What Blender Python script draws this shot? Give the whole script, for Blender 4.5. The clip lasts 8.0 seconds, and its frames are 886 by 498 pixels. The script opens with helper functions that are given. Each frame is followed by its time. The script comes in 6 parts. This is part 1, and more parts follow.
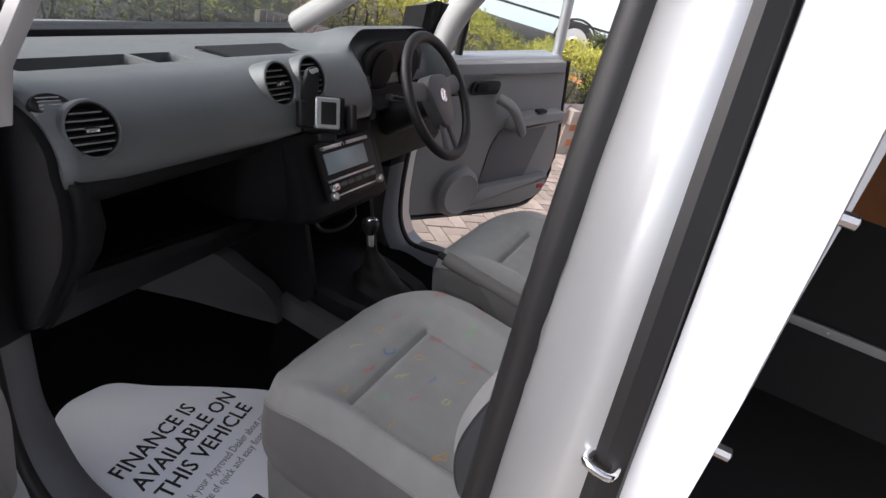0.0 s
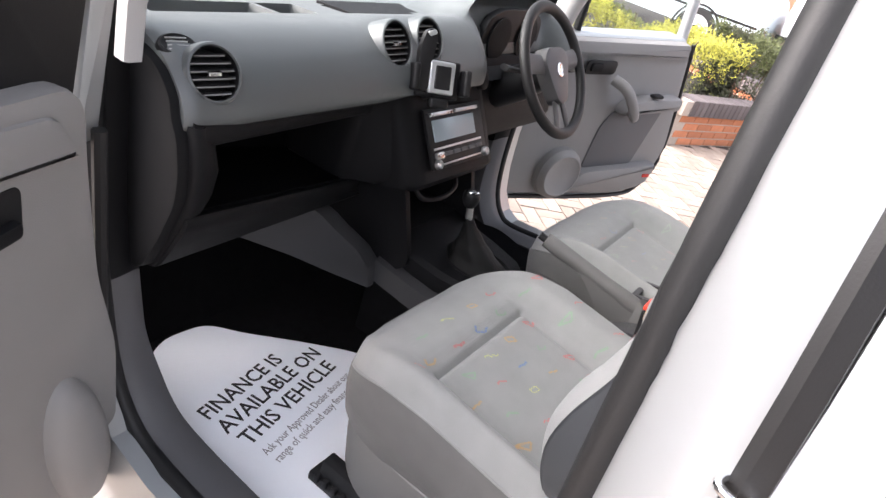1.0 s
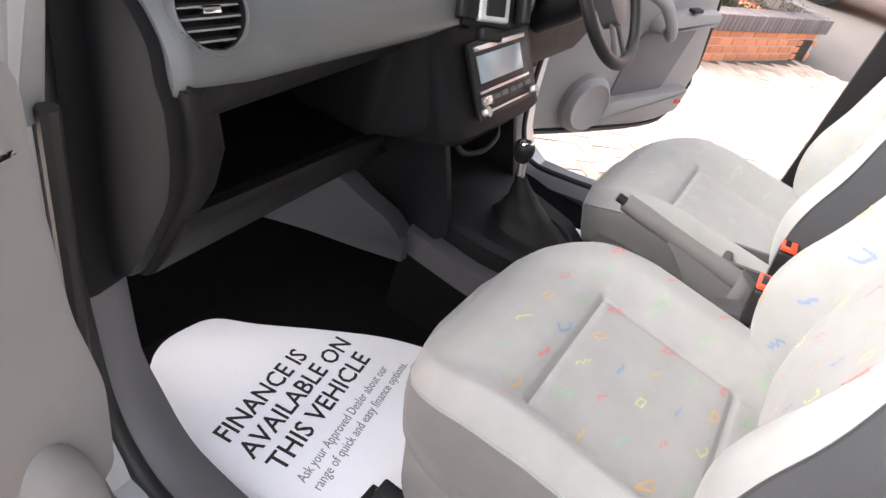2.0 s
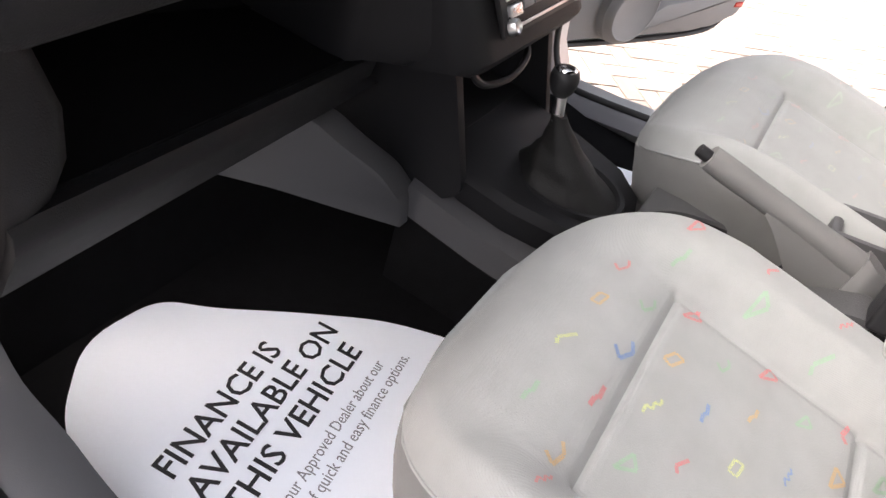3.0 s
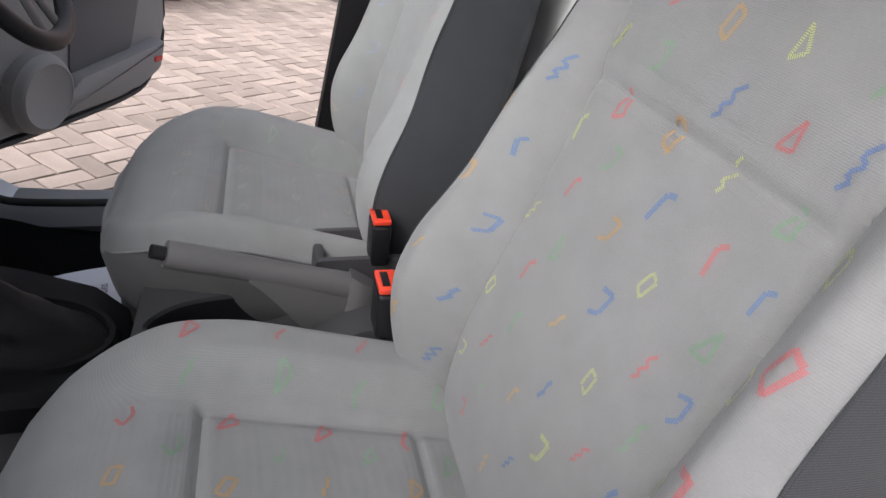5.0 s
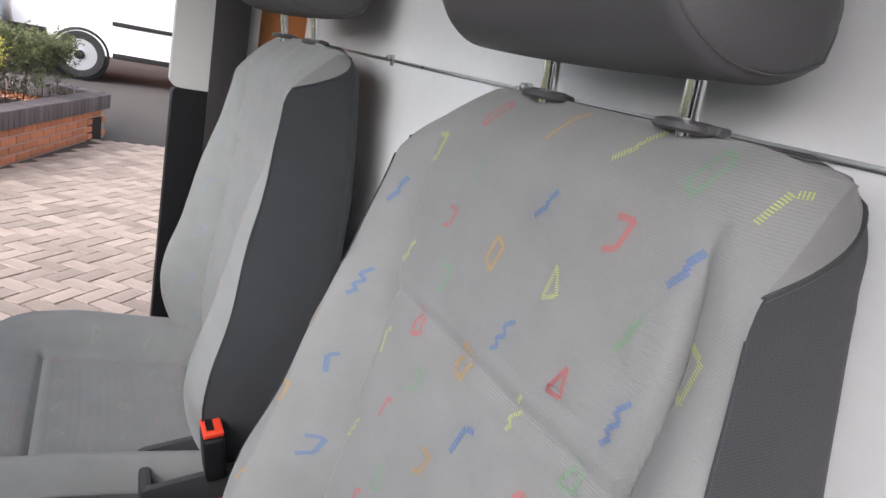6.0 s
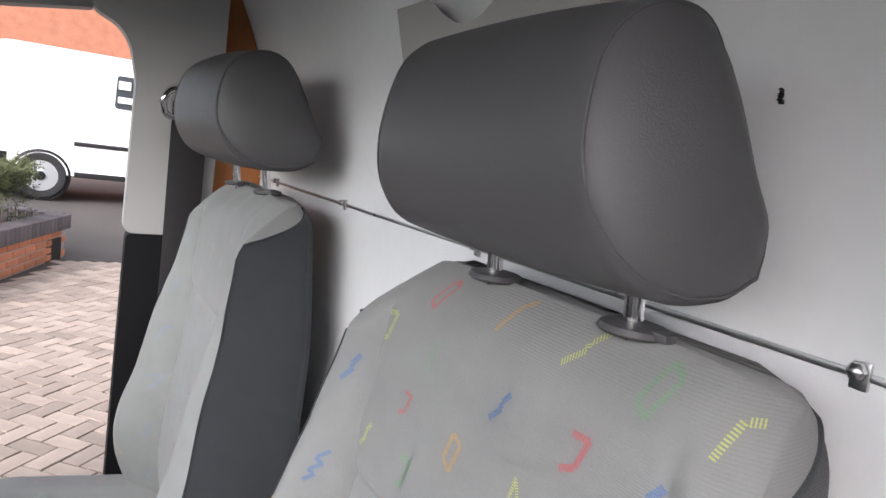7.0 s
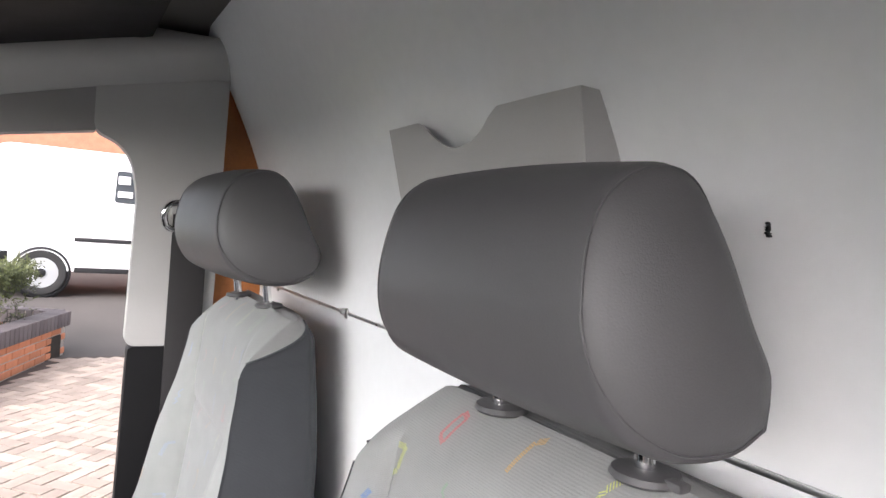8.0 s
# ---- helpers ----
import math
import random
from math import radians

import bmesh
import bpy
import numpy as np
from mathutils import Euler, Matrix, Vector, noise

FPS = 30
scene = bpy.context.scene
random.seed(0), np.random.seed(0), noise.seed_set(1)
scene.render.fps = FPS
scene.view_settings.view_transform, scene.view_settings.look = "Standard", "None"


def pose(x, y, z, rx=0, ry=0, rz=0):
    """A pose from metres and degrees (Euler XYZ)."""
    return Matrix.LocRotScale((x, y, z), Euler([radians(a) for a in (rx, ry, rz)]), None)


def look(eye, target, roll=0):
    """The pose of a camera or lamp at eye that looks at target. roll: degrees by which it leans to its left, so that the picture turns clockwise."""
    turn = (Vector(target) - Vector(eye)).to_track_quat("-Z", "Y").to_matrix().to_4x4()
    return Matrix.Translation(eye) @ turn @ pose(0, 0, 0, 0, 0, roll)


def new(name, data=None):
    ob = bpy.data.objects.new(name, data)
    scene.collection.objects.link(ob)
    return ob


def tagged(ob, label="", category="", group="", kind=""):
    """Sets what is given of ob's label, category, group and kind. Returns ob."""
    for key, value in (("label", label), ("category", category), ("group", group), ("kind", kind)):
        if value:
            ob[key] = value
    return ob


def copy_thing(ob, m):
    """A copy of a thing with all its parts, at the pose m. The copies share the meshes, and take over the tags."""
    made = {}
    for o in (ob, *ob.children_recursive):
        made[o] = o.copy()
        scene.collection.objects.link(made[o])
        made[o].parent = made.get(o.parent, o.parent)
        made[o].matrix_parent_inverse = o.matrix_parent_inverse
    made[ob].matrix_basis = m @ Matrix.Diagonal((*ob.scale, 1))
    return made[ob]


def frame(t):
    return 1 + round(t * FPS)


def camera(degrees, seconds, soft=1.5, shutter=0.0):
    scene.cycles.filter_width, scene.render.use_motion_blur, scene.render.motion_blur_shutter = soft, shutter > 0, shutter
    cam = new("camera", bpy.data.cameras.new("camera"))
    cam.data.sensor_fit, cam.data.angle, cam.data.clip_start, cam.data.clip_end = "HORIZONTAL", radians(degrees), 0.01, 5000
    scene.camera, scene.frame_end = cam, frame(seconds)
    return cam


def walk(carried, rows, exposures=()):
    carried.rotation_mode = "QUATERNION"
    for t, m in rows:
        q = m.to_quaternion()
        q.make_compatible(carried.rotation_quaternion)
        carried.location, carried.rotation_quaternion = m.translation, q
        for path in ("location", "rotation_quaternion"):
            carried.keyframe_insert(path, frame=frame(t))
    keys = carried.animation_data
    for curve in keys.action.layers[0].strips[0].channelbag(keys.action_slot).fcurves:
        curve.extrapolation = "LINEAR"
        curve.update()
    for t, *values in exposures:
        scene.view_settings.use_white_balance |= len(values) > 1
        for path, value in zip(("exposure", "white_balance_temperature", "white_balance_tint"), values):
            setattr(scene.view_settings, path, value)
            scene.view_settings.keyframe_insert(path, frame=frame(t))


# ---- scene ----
cam = camera(69.8, 8.0)
PATH = [
    (0, (-1.292, 0.113, 1.553), (0.422, 0.690, 0.699), 15.8),
    (0.5, (-1.292, 0.114, 1.539), (0.359, 0.792, 0.637), 16.2),
    (0.8, (-1.290, 0.128, 1.537), (0.314, 0.857, 0.590), 17.5),
    (1, (-1.269, 0.156, 1.518), (0.297, 0.921, 0.536), 18.6),
    (1.2, (-1.248, 0.189, 1.498), (0.302, 0.970, 0.503), 16.9),
    (2.3, (-1.044, 0.464, 1.389), (0.427, 1.037, 0.162), 19.3),
    (2.5, (-0.998, 0.495, 1.366), (0.406, 1.113, 0.082), 20.6),
    (2.7, (-0.936, 0.522, 1.344), (0.383, 1.137, -0.027), 22.1),
    (3, (-0.838, 0.521, 1.310), (0.519, 1.037, -0.066), 19.0),
    (3.1, (-0.809, 0.526, 1.313), (0.598, 0.912, -0.056), 17.5),
    (3.3, (-0.761, 0.521, 1.309), (0.743, 0.667, -0.004), 16.2),
    (3.5, (-0.741, 0.518, 1.309), (0.798, 0.512, 0.031), 16.1),
    (4, (-0.727, 0.508, 1.319), (0.843, 0.251, 0.107), 17.0),
    (4.2, (-0.729, 0.502, 1.320), (0.848, 0.202, 0.127), 17.1),
    (5.3, (-0.712, 0.445, 1.381), (0.916, -0.359, 0.542), 15.7),
    (5.5, (-0.701, 0.430, 1.405), (0.943, -0.416, 0.644), 13.9),
    (5.8, (-0.692, 0.403, 1.422), (0.979, -0.517, 0.819), 13.3),
    (6, (-0.684, 0.393, 1.447), (0.978, -0.575, 0.899), 11.5),
    (6.5, (-0.671, 0.386, 1.486), (0.996, -0.639, 1.071), 9.0),
    (7, (-0.661, 0.376, 1.520), (1.030, -0.660, 1.257), 7.8),
    (7.5, (-0.658, 0.382, 1.548), (1.047, -0.655, 1.422), 5.8),
    (8, (-0.659, 0.382, 1.569), (1.058, -0.643, 1.527), 4.5),
]
EXPOSURES = [(t, e + 0.5, k, 17) for t, e, k in ((0.0, 0.45, 6350), (0.5, 1.05, 6450), (1.0, 1.62, 6500), (2.5, 2.2, 6800), (4.0, 1.75, 6700), (5.3, 0.62, 6250), (6.5, 0.72, 6250), (7.0, 0.77, 6250), (8.0, 1.32, 6350))]
walk(cam, [(t, look(eye, target, roll)) for t, eye, target, roll in PATH], EXPOSURES)

# ---- world, sun ----
world = bpy.data.worlds.new("overcast_sky")
scene.world = world
world.use_nodes = True
wn = world.node_tree.nodes
sky = wn.new("ShaderNodeTexSky")
sky.sky_type, sky.sun_disc = "NISHITA", False
sky.sun_elevation, sky.sun_rotation = radians(31), radians(321)
sky.air_density, sky.dust_density, sky.ozone_density = 1.0, 4.0, 1.0
hsv = wn.new("ShaderNodeHueSaturation")
hsv.inputs["Saturation"].default_value = 0.35
world.node_tree.links.new(sky.outputs["Color"], hsv.inputs["Color"])
world.node_tree.links.new(hsv.outputs["Color"], wn["Background"].inputs["Color"])
wn["Background"].inputs["Strength"].default_value = 0.15

sun = new("sun", bpy.data.lights.new("sun", "SUN"))
sun.data.energy, sun.data.angle, sun.data.color = 1.5, radians(84), (1.0, 0.98, 0.96)
sun.matrix_world = look((-2.8, 3.4, 2.6), (0, 0, 0))


# ---- materials ----
def surface(name, col, rough=0.6, metal=0.0, var=0.12, scale=18.0, bump=0.08, fine=350.0, random_tint=0.0, spec=0.5, island=0.0):
    """Colour with broad stains and a fine grain, and a matching relief."""
    m = bpy.data.materials.new(name)
    m.use_nodes = True
    nt = m.node_tree
    n, link = nt.nodes, nt.links.new
    b = n["Principled BSDF"]
    b.inputs["Metallic"].default_value = metal
    b.inputs["Specular IOR Level"].default_value = spec
    co = n.new("ShaderNodeTexCoord")
    big, small = n.new("ShaderNodeTexNoise"), n.new("ShaderNodeTexNoise")
    big.inputs["Scale"].default_value, big.inputs["Detail"].default_value = scale, 5
    small.inputs["Scale"].default_value, small.inputs["Detail"].default_value = fine, 2
    for t in (big, small):
        link(co.outputs["Object"], t.inputs["Vector"])
    add = n.new("ShaderNodeMath")
    add.operation = "MULTIPLY_ADD"
    add.inputs[1].default_value = 0.5
    link(small.outputs["Fac"], add.inputs[0])
    link(big.outputs["Fac"], add.inputs[2])
    rng = n.new("ShaderNodeMapRange")
    rng.inputs["From Min"].default_value, rng.inputs["From Max"].default_value = 0.35, 1.15
    rng.inputs["To Min"].default_value, rng.inputs["To Max"].default_value = 1 - var, 1 + var
    link(add.outputs[0], rng.inputs["Value"])
    value = rng.outputs[0]
    if random_tint or island:
        src = n.new("ShaderNodeObjectInfo").outputs["Random"] if random_tint else n.new("ShaderNodeNewGeometry").outputs["Random Per Island"]
        amount = random_tint or island
        r2 = n.new("ShaderNodeMapRange")
        r2.inputs["To Min"].default_value, r2.inputs["To Max"].default_value = 1 - amount, 1 + amount
        link(src, r2.inputs["Value"])
        mul = n.new("ShaderNodeMath")
        mul.operation = "MULTIPLY"
        link(value, mul.inputs[0])
        link(r2.outputs[0], mul.inputs[1])
        value = mul.outputs[0]
    mix = n.new("ShaderNodeVectorMath")
    mix.operation = "SCALE"
    mix.inputs[0].default_value = col
    link(value, mix.inputs["Scale"])
    link(mix.outputs[0], b.inputs["Base Color"])
    rr = n.new("ShaderNodeMapRange")
    rr.inputs["To Min"].default_value, rr.inputs["To Max"].default_value = max(rough - 0.08, 0.02), min(rough + 0.08, 1)
    link(big.outputs["Fac"], rr.inputs["Value"])
    link(rr.outputs[0], b.inputs["Roughness"])
    if bump:
        bp = n.new("ShaderNodeBump")
        bp.inputs["Strength"].default_value, bp.inputs["Distance"].default_value = bump, 0.002
        link(small.outputs["Fac"], bp.inputs["Height"])
        link(bp.outputs[0], b.inputs["Normal"])
    return m


def fabric(name, col, var=0.10):
    """Knitted seat cloth: fine ribs and a mottled pile."""
    m = surface(name, col, 0.95, 0, var, 22, 0, 900, spec=0.15)
    nt = m.node_tree
    n, link = nt.nodes, nt.links.new
    b = n["Principled BSDF"]
    co = n.new("ShaderNodeTexCoord")
    rib = n.new("ShaderNodeTexWave")
    rib.bands_direction = "Z"
    rib.inputs["Scale"].default_value, rib.inputs["Distortion"].default_value = 190, 0.6
    pile = n.new("ShaderNodeTexNoise")
    pile.inputs["Scale"].default_value = 700
    link(co.outputs["Object"], rib.inputs["Vector"])
    link(co.outputs["Object"], pile.inputs["Vector"])
    mx = n.new("ShaderNodeMath")
    mx.operation = "MULTIPLY_ADD"
    mx.inputs[1].default_value = 0.4
    link(rib.outputs["Fac"], mx.inputs[0])
    link(pile.outputs["Fac"], mx.inputs[2])
    bp = n.new("ShaderNodeBump")
    bp.inputs["Strength"].default_value, bp.inputs["Distance"].default_value = 0.25, 0.0015
    link(mx.outputs[0], bp.inputs["Height"])
    link(bp.outputs[0], b.inputs["Normal"])
    b.inputs["Sheen Weight"].default_value = 0.15
    return m


def glass(name, tint=(1, 1, 1), gloss=0.35):
    m = bpy.data.materials.new(name)
    m.use_nodes = True
    nt = m.node_tree
    n, link = nt.nodes, nt.links.new
    n.remove(n["Principled BSDF"])
    tr, gl, mx, fr = n.new("ShaderNodeBsdfTransparent"), n.new("ShaderNodeBsdfGlossy"), n.new("ShaderNodeMixShader"), n.new("ShaderNodeLayerWeight")
    tr.inputs["Color"].default_value = (*tint, 1)
    gl.inputs["Roughness"].default_value = 0.02
    fr.inputs["Blend"].default_value = 0.2
    soft = n.new("ShaderNodeMath")
    soft.operation = "MULTIPLY_ADD"
    soft.inputs[1].default_value, soft.inputs[2].default_value = gloss, gloss * 0.08
    link(fr.outputs["Facing"], soft.inputs[0])
    link(soft.outputs[0], mx.inputs[0])
    link(tr.outputs[0], mx.inputs[1])
    link(gl.outputs[0], mx.inputs[2])
    link(mx.outputs[0], n["Material Output"].inputs["Surface"])
    return m


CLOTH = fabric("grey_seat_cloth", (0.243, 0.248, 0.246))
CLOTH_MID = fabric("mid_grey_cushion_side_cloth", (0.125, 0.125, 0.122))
CLOTH_SIDE = fabric("dark_grey_side_cloth", (0.046, 0.050, 0.055))
VINYL = surface("charcoal_vinyl", (0.076, 0.075, 0.078), 0.5, 0, 0.08, 25, 0.12, 900)
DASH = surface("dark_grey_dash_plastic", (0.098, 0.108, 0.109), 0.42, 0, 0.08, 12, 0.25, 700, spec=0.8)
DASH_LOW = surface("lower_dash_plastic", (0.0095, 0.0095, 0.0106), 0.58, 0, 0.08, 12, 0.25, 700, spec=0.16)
TUNNEL = surface("grey_tunnel_plastic", (0.052, 0.052, 0.055), 0.6, 0, 0.08, 12, 0.25, 700, spec=0.3)
END_PANEL = surface("dark_end_panel_plastic", (0.0088, 0.0088, 0.0097), 0.6, 0, 0.08, 12, 0.25, 700, spec=0.18)
CONSOLE = surface("grey_console_plastic", (0.052, 0.052, 0.054), 0.55, 0, 0.08, 12, 0.25, 700, spec=0.4)
BLACK = surface("black_plastic", (0.010, 0.010, 0.011), 0.48, 0, 0.1, 20, 0.1, 600, spec=0.3)
RUBBER = surface("black_rubber_seal", (0.0100, 0.0100, 0.0105), 0.55, 0, 0.15, 30, 0.1, 400)
TRIM = surface("mid_grey_plastic_trim", (0.115, 0.115, 0.12), 0.55, 0, 0.07, 10, 0.2, 800)
TRIM_LIGHT = surface("light_grey_plastic_trim", (0.42, 0.42, 0.41), 0.6, 0, 0.05, 8, 0.12, 700)
ROOF_CLOTH = surface("grey_roof_lining", (0.16, 0.155, 0.15), 0.9, 0, 0.06, 8, 0.3, 500)
PALE_TRIM = surface("pale_grey_post_trim", (0.47, 0.47, 0.465), 0.5, 0, 0.05, 8, 0.1, 700)
DOOR_TRIM = surface("grey_door_plastic", (0.265, 0.26, 0.255), 0.6, 0, 0.07, 9, 0.25, 700)
SILVER = surface("silver_car_paint", (0.50, 0.52, 0.53), 0.36, 0.6, 0.03, 6, 0.02, 1500)
WHITE_PANEL = surface("white_painted_panel", (0.80, 0.82, 0.83), 0.32, 0, 0.05, 4, 0.03, 60)
CHROME = surface("polished_chrome", (0.8, 0.8, 0.8), 0.12, 1, 0.03, 30, 0, 300)
STEEL = surface("zinc_steel", (0.6, 0.6, 0.6), 0.3, 1, 0.1, 60, 0.05, 500)
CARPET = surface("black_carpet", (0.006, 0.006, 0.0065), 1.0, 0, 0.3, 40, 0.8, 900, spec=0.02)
PAPER = surface("white_paper", (0.86, 0.90, 0.96), 0.75, 0, 0.03, 6, 0.05, 300)
INK = surface("black_ink", (0.015, 0.015, 0.018), 0.7, 0, 0.1, 50, 0, 300)
INK_GREY = surface("grey_ink", (0.22, 0.22, 0.24), 0.7, 0, 0.1, 50, 0, 300)
RED_BUTTON = surface("red_buckle_button", (0.75, 0.06, 0.025), 0.4, 0, 0.05, 30, 0, 300)
RED_LENS = surface("red_reflector_lens", (0.55, 0.015, 0.01), 0.2, 0, 0.15, 120, 0.3, 500)
VALANCE = surface("grey_valance_plastic", (0.17, 0.168, 0.165), 0.6, 0, 0.07, 9, 0.25, 700)
LEATHER = surface("black_leather_boot", (0.007, 0.007, 0.007), 0.62, 0, 0.15, 30, 0.5, 500, spec=0.3)
SCREEN = surface("pale_display_glass", (0.42, 0.5, 0.55), 0.15, 0, 0.05, 10, 0, 200)
PLY = surface("orange_plywood", (0.36, 0.13, 0.035), 0.55, 0, 0.25, 14, 0.2, 200)
GREY_BELT = surface("black_webbing", (0.018, 0.017, 0.018), 0.7, 0, 0.1, 40, 0.5, 900)
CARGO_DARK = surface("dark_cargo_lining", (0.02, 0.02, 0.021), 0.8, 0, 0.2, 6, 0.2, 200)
WINDOW = glass("clear_window_glass", (0.93, 0.96, 0.95))
# Near-opaque colour stands in for the dark view and reflection in this pane.
DARK_PANE = glass("dark_window_glass", (0.02, 0.02, 0.022), 0.008)
MOTIFS = {c: fabric("woven_" + c, v, 0.25) for c, v in dict(red=(0.43, 0.145, 0.15), blue=(0.13, 0.19, 0.34), yellow=(0.43, 0.45, 0.17), orange=(0.40, 0.265, 0.14), green=(0.20, 0.29, 0.21)).items()}
FADED = {c: fabric("faded_" + c, v, 0.2) for c, v in dict(red=(0.32, 0.24, 0.24), blue=(0.23, 0.255, 0.31), yellow=(0.31, 0.32, 0.25), orange=(0.31, 0.27, 0.23), green=(0.25, 0.285, 0.25)).items()}


# ---- mesh helpers ----
def part(name, bm, mats, parent=None, label="", smooth=40, fix=True):
    """Links a bmesh as one mesh object, under a thing or a part."""
    if fix:
        bmesh.ops.recalc_face_normals(bm, faces=bm.faces)
    me = bpy.data.meshes.new(name)
    bm.to_mesh(me)
    bm.free()
    for m in mats if isinstance(mats, (list, tuple)) else [mats]:
        me.materials.append(m)
    if smooth:
        me.shade_smooth()
        me.set_sharp_from_angle(angle=radians(smooth))
    ob = new(name, me)
    ob.parent = parent
    if label:
        ob["label"] = label
    return ob


def thing(name, label, category, at=(0, 0, 0), group="", kind=""):
    ob = new(name)
    ob.location = at
    ob.empty_display_size = 0.05
    bpy.context.view_layer.update()
    return tagged(ob, label, category, group, kind)


def rbox(bm, lo, hi, bevel=0.005, seg=2, m=None, mat=0):
    """A box with rounded edges, from corner to corner."""
    lo, hi = Vector(lo), Vector(hi)
    new_bm = bmesh.new()
    bmesh.ops.create_cube(new_bm, size=1)
    size = hi - lo
    for v in new_bm.verts:
        v.co = Vector((v.co.x * size.x, v.co.y * size.y, v.co.z * size.z)) + (lo + hi) / 2
    if bevel:
        bmesh.ops.bevel(new_bm, geom=new_bm.edges[:], offset=min(bevel, min(abs(c) for c in size) * 0.45), segments=seg, profile=0.6, affect="EDGES")
    merge(bm, new_bm, m, mat)


def merge(bm, other, m=None, mat=0):
    index = {}
    for v in other.verts:
        index[v] = bm.verts.new(m @ v.co if m else v.co)
    for f in other.faces:
        g = bm.faces.new([index[v] for v in f.verts])
        g.material_index = mat
    other.free()


def loft(bm, rings, closed=True, caps=True, mat=None):
    """A skin over rings of points. mat(i, j): the material index of a face."""
    rows = [[bm.verts.new(p) for p in ring] for ring in rings]
    n = len(rows[0])
    for i in range(len(rows) - 1):
        for j in range(n if closed else n - 1):
            k = (j + 1) % n
            f = bm.faces.new((rows[i][j], rows[i][k], rows[i + 1][k], rows[i + 1][j]))
            if mat:
                f.material_index = mat(i, j)
    if caps and closed:
        bm.faces.new(rows[0][::-1])
        bm.faces.new(rows[-1])


def smooth_path(pts, n=8):
    """A Catmull-Rom line through the points."""
    pts = [Vector(p) for p in pts]
    ext = [2 * pts[0] - pts[1], *pts, 2 * pts[-1] - pts[-2]]
    out = []
    for i in range(1, len(ext) - 2):
        a, b, c, d = ext[i - 1:i + 3]
        for k in range(n):
            t = k / n
            out.append(0.5 * (2 * b + (c - a) * t + (2 * a - 5 * b + 4 * c - d) * t * t + (3 * b - a - 3 * c + d) * t ** 3))
    return out + [pts[-1]]


def tube(bm, pts, r, seg=10, flat=1.0, up=(0, 0, 1), mat=0):
    """A round bar along a line of points; r is a number or one per point, flat squeezes it along up."""
    pts = [Vector(p) for p in pts]
    rings = []
    ref = Vector(up)
    for i, p in enumerate(pts):
        d = (pts[min(i + 1, len(pts) - 1)] - pts[max(i - 1, 0)]).normalized()
        side = d.cross(ref)
        side = side.normalized() if side.length > 1e-4 else d.orthogonal().normalized()
        top = side.cross(d).normalized()
        rr = r[i] if isinstance(r, (list, tuple)) else r
        rings.append([p + side * rr * math.cos(a) + top * rr * flat * math.sin(a) for a in (2 * math.pi * k / seg for k in range(seg))])
    loft(bm, rings, mat=(lambda i, j: mat))


def lathe(bm, prof, m, seg=24, mat=0):
    """Turns a profile of (radius, height) about the z axis of the pose m."""
    rings = [[m @ Vector((max(r, 1e-4) * math.cos(a), max(r, 1e-4) * math.sin(a), h)) for a in (2 * math.pi * k / seg for k in range(seg))] for r, h in prof]
    loft(bm, rings, mat=(lambda i, j: mat))


def prism(bm, pts, m, depth, bevel=0.004, mat=0):
    """A plate: the outline pts in the xy plane of the pose m, thickened along its z."""
    nb = bmesh.new()
    lo = [nb.verts.new((x, y, 0)) for x, y in pts]
    hi = [nb.verts.new((x, y, depth)) for x, y in pts]
    nb.faces.new(lo[::-1])
    top = nb.faces.new(hi)
    for i in range(len(pts)):
        k = (i + 1) % len(pts)
        nb.faces.new((lo[i], lo[k], hi[k], hi[i]))
    bmesh.ops.recalc_face_normals(nb, faces=nb.faces)
    if bevel:
        bmesh.ops.bevel(nb, geom=list(top.edges), offset=bevel, segments=2, profile=0.6, affect="EDGES")
    merge(bm, nb, m, mat)


def rounded(pts, r=0.03, n=5):
    """Rounds the corners of a polygon."""
    out = []
    pts = [Vector(p) for p in pts]
    for i, p in enumerate(pts):
        a, b = pts[i - 1] - p, pts[(i + 1) % len(pts)] - p
        q = min(r, a.length * 0.45, b.length * 0.45)
        s, e = p + a.normalized() * q, p + b.normalized() * q
        for k in range(n + 1):
            t = k / n
            out.append(tuple((1 - t) ** 2 * s + 2 * t * (1 - t) * p + t * t * e))
    return out


def curve(table, x):
    """Smooth interpolation in a table of (x, value)."""
    xs = [a for a, _ in table]
    if x <= xs[0]:
        return table[0][1]
    if x >= xs[-1]:
        return table[-1][1]
    i = next(k for k in range(len(xs) - 1) if xs[k] <= x <= xs[k + 1])
    t = (x - xs[i]) / (xs[i + 1] - xs[i])
    p = [table[max(min(k, len(xs) - 1), 0)][1] for k in (i - 1, i, i + 1, i + 2)]
    return 0.5 * (2 * p[1] + (p[2] - p[0]) * t + (2 * p[0] - 5 * p[1] + 4 * p[2] - p[3]) * t * t + (3 * p[1] - p[0] - 3 * p[2] + p[3]) * t ** 3)


def step(a, b, x):
    t = max(0.0, min(1.0, (x - a) / (b - a)))
    return t * t * (3 - 2 * t)


def bell(x, s):
    return math.exp(-(x / s) ** 2)


YZ = Matrix(((0, 0, 1, 0), (1, 0, 0, 0), (0, 1, 0, 0), (0, 0, 0, 1)))  # plate outline in (y, z), depth along x
XZ = Matrix(((1, 0, 0, 0), (0, 0, -1, 0), (0, 1, 0, 0), (0, 0, 0, 1)))  # plate outline in (x, z), depth towards -y


# ---- ground and surroundings ----
def ground_height(x):
    return 0.26 * step(7.3, 9.8, x)


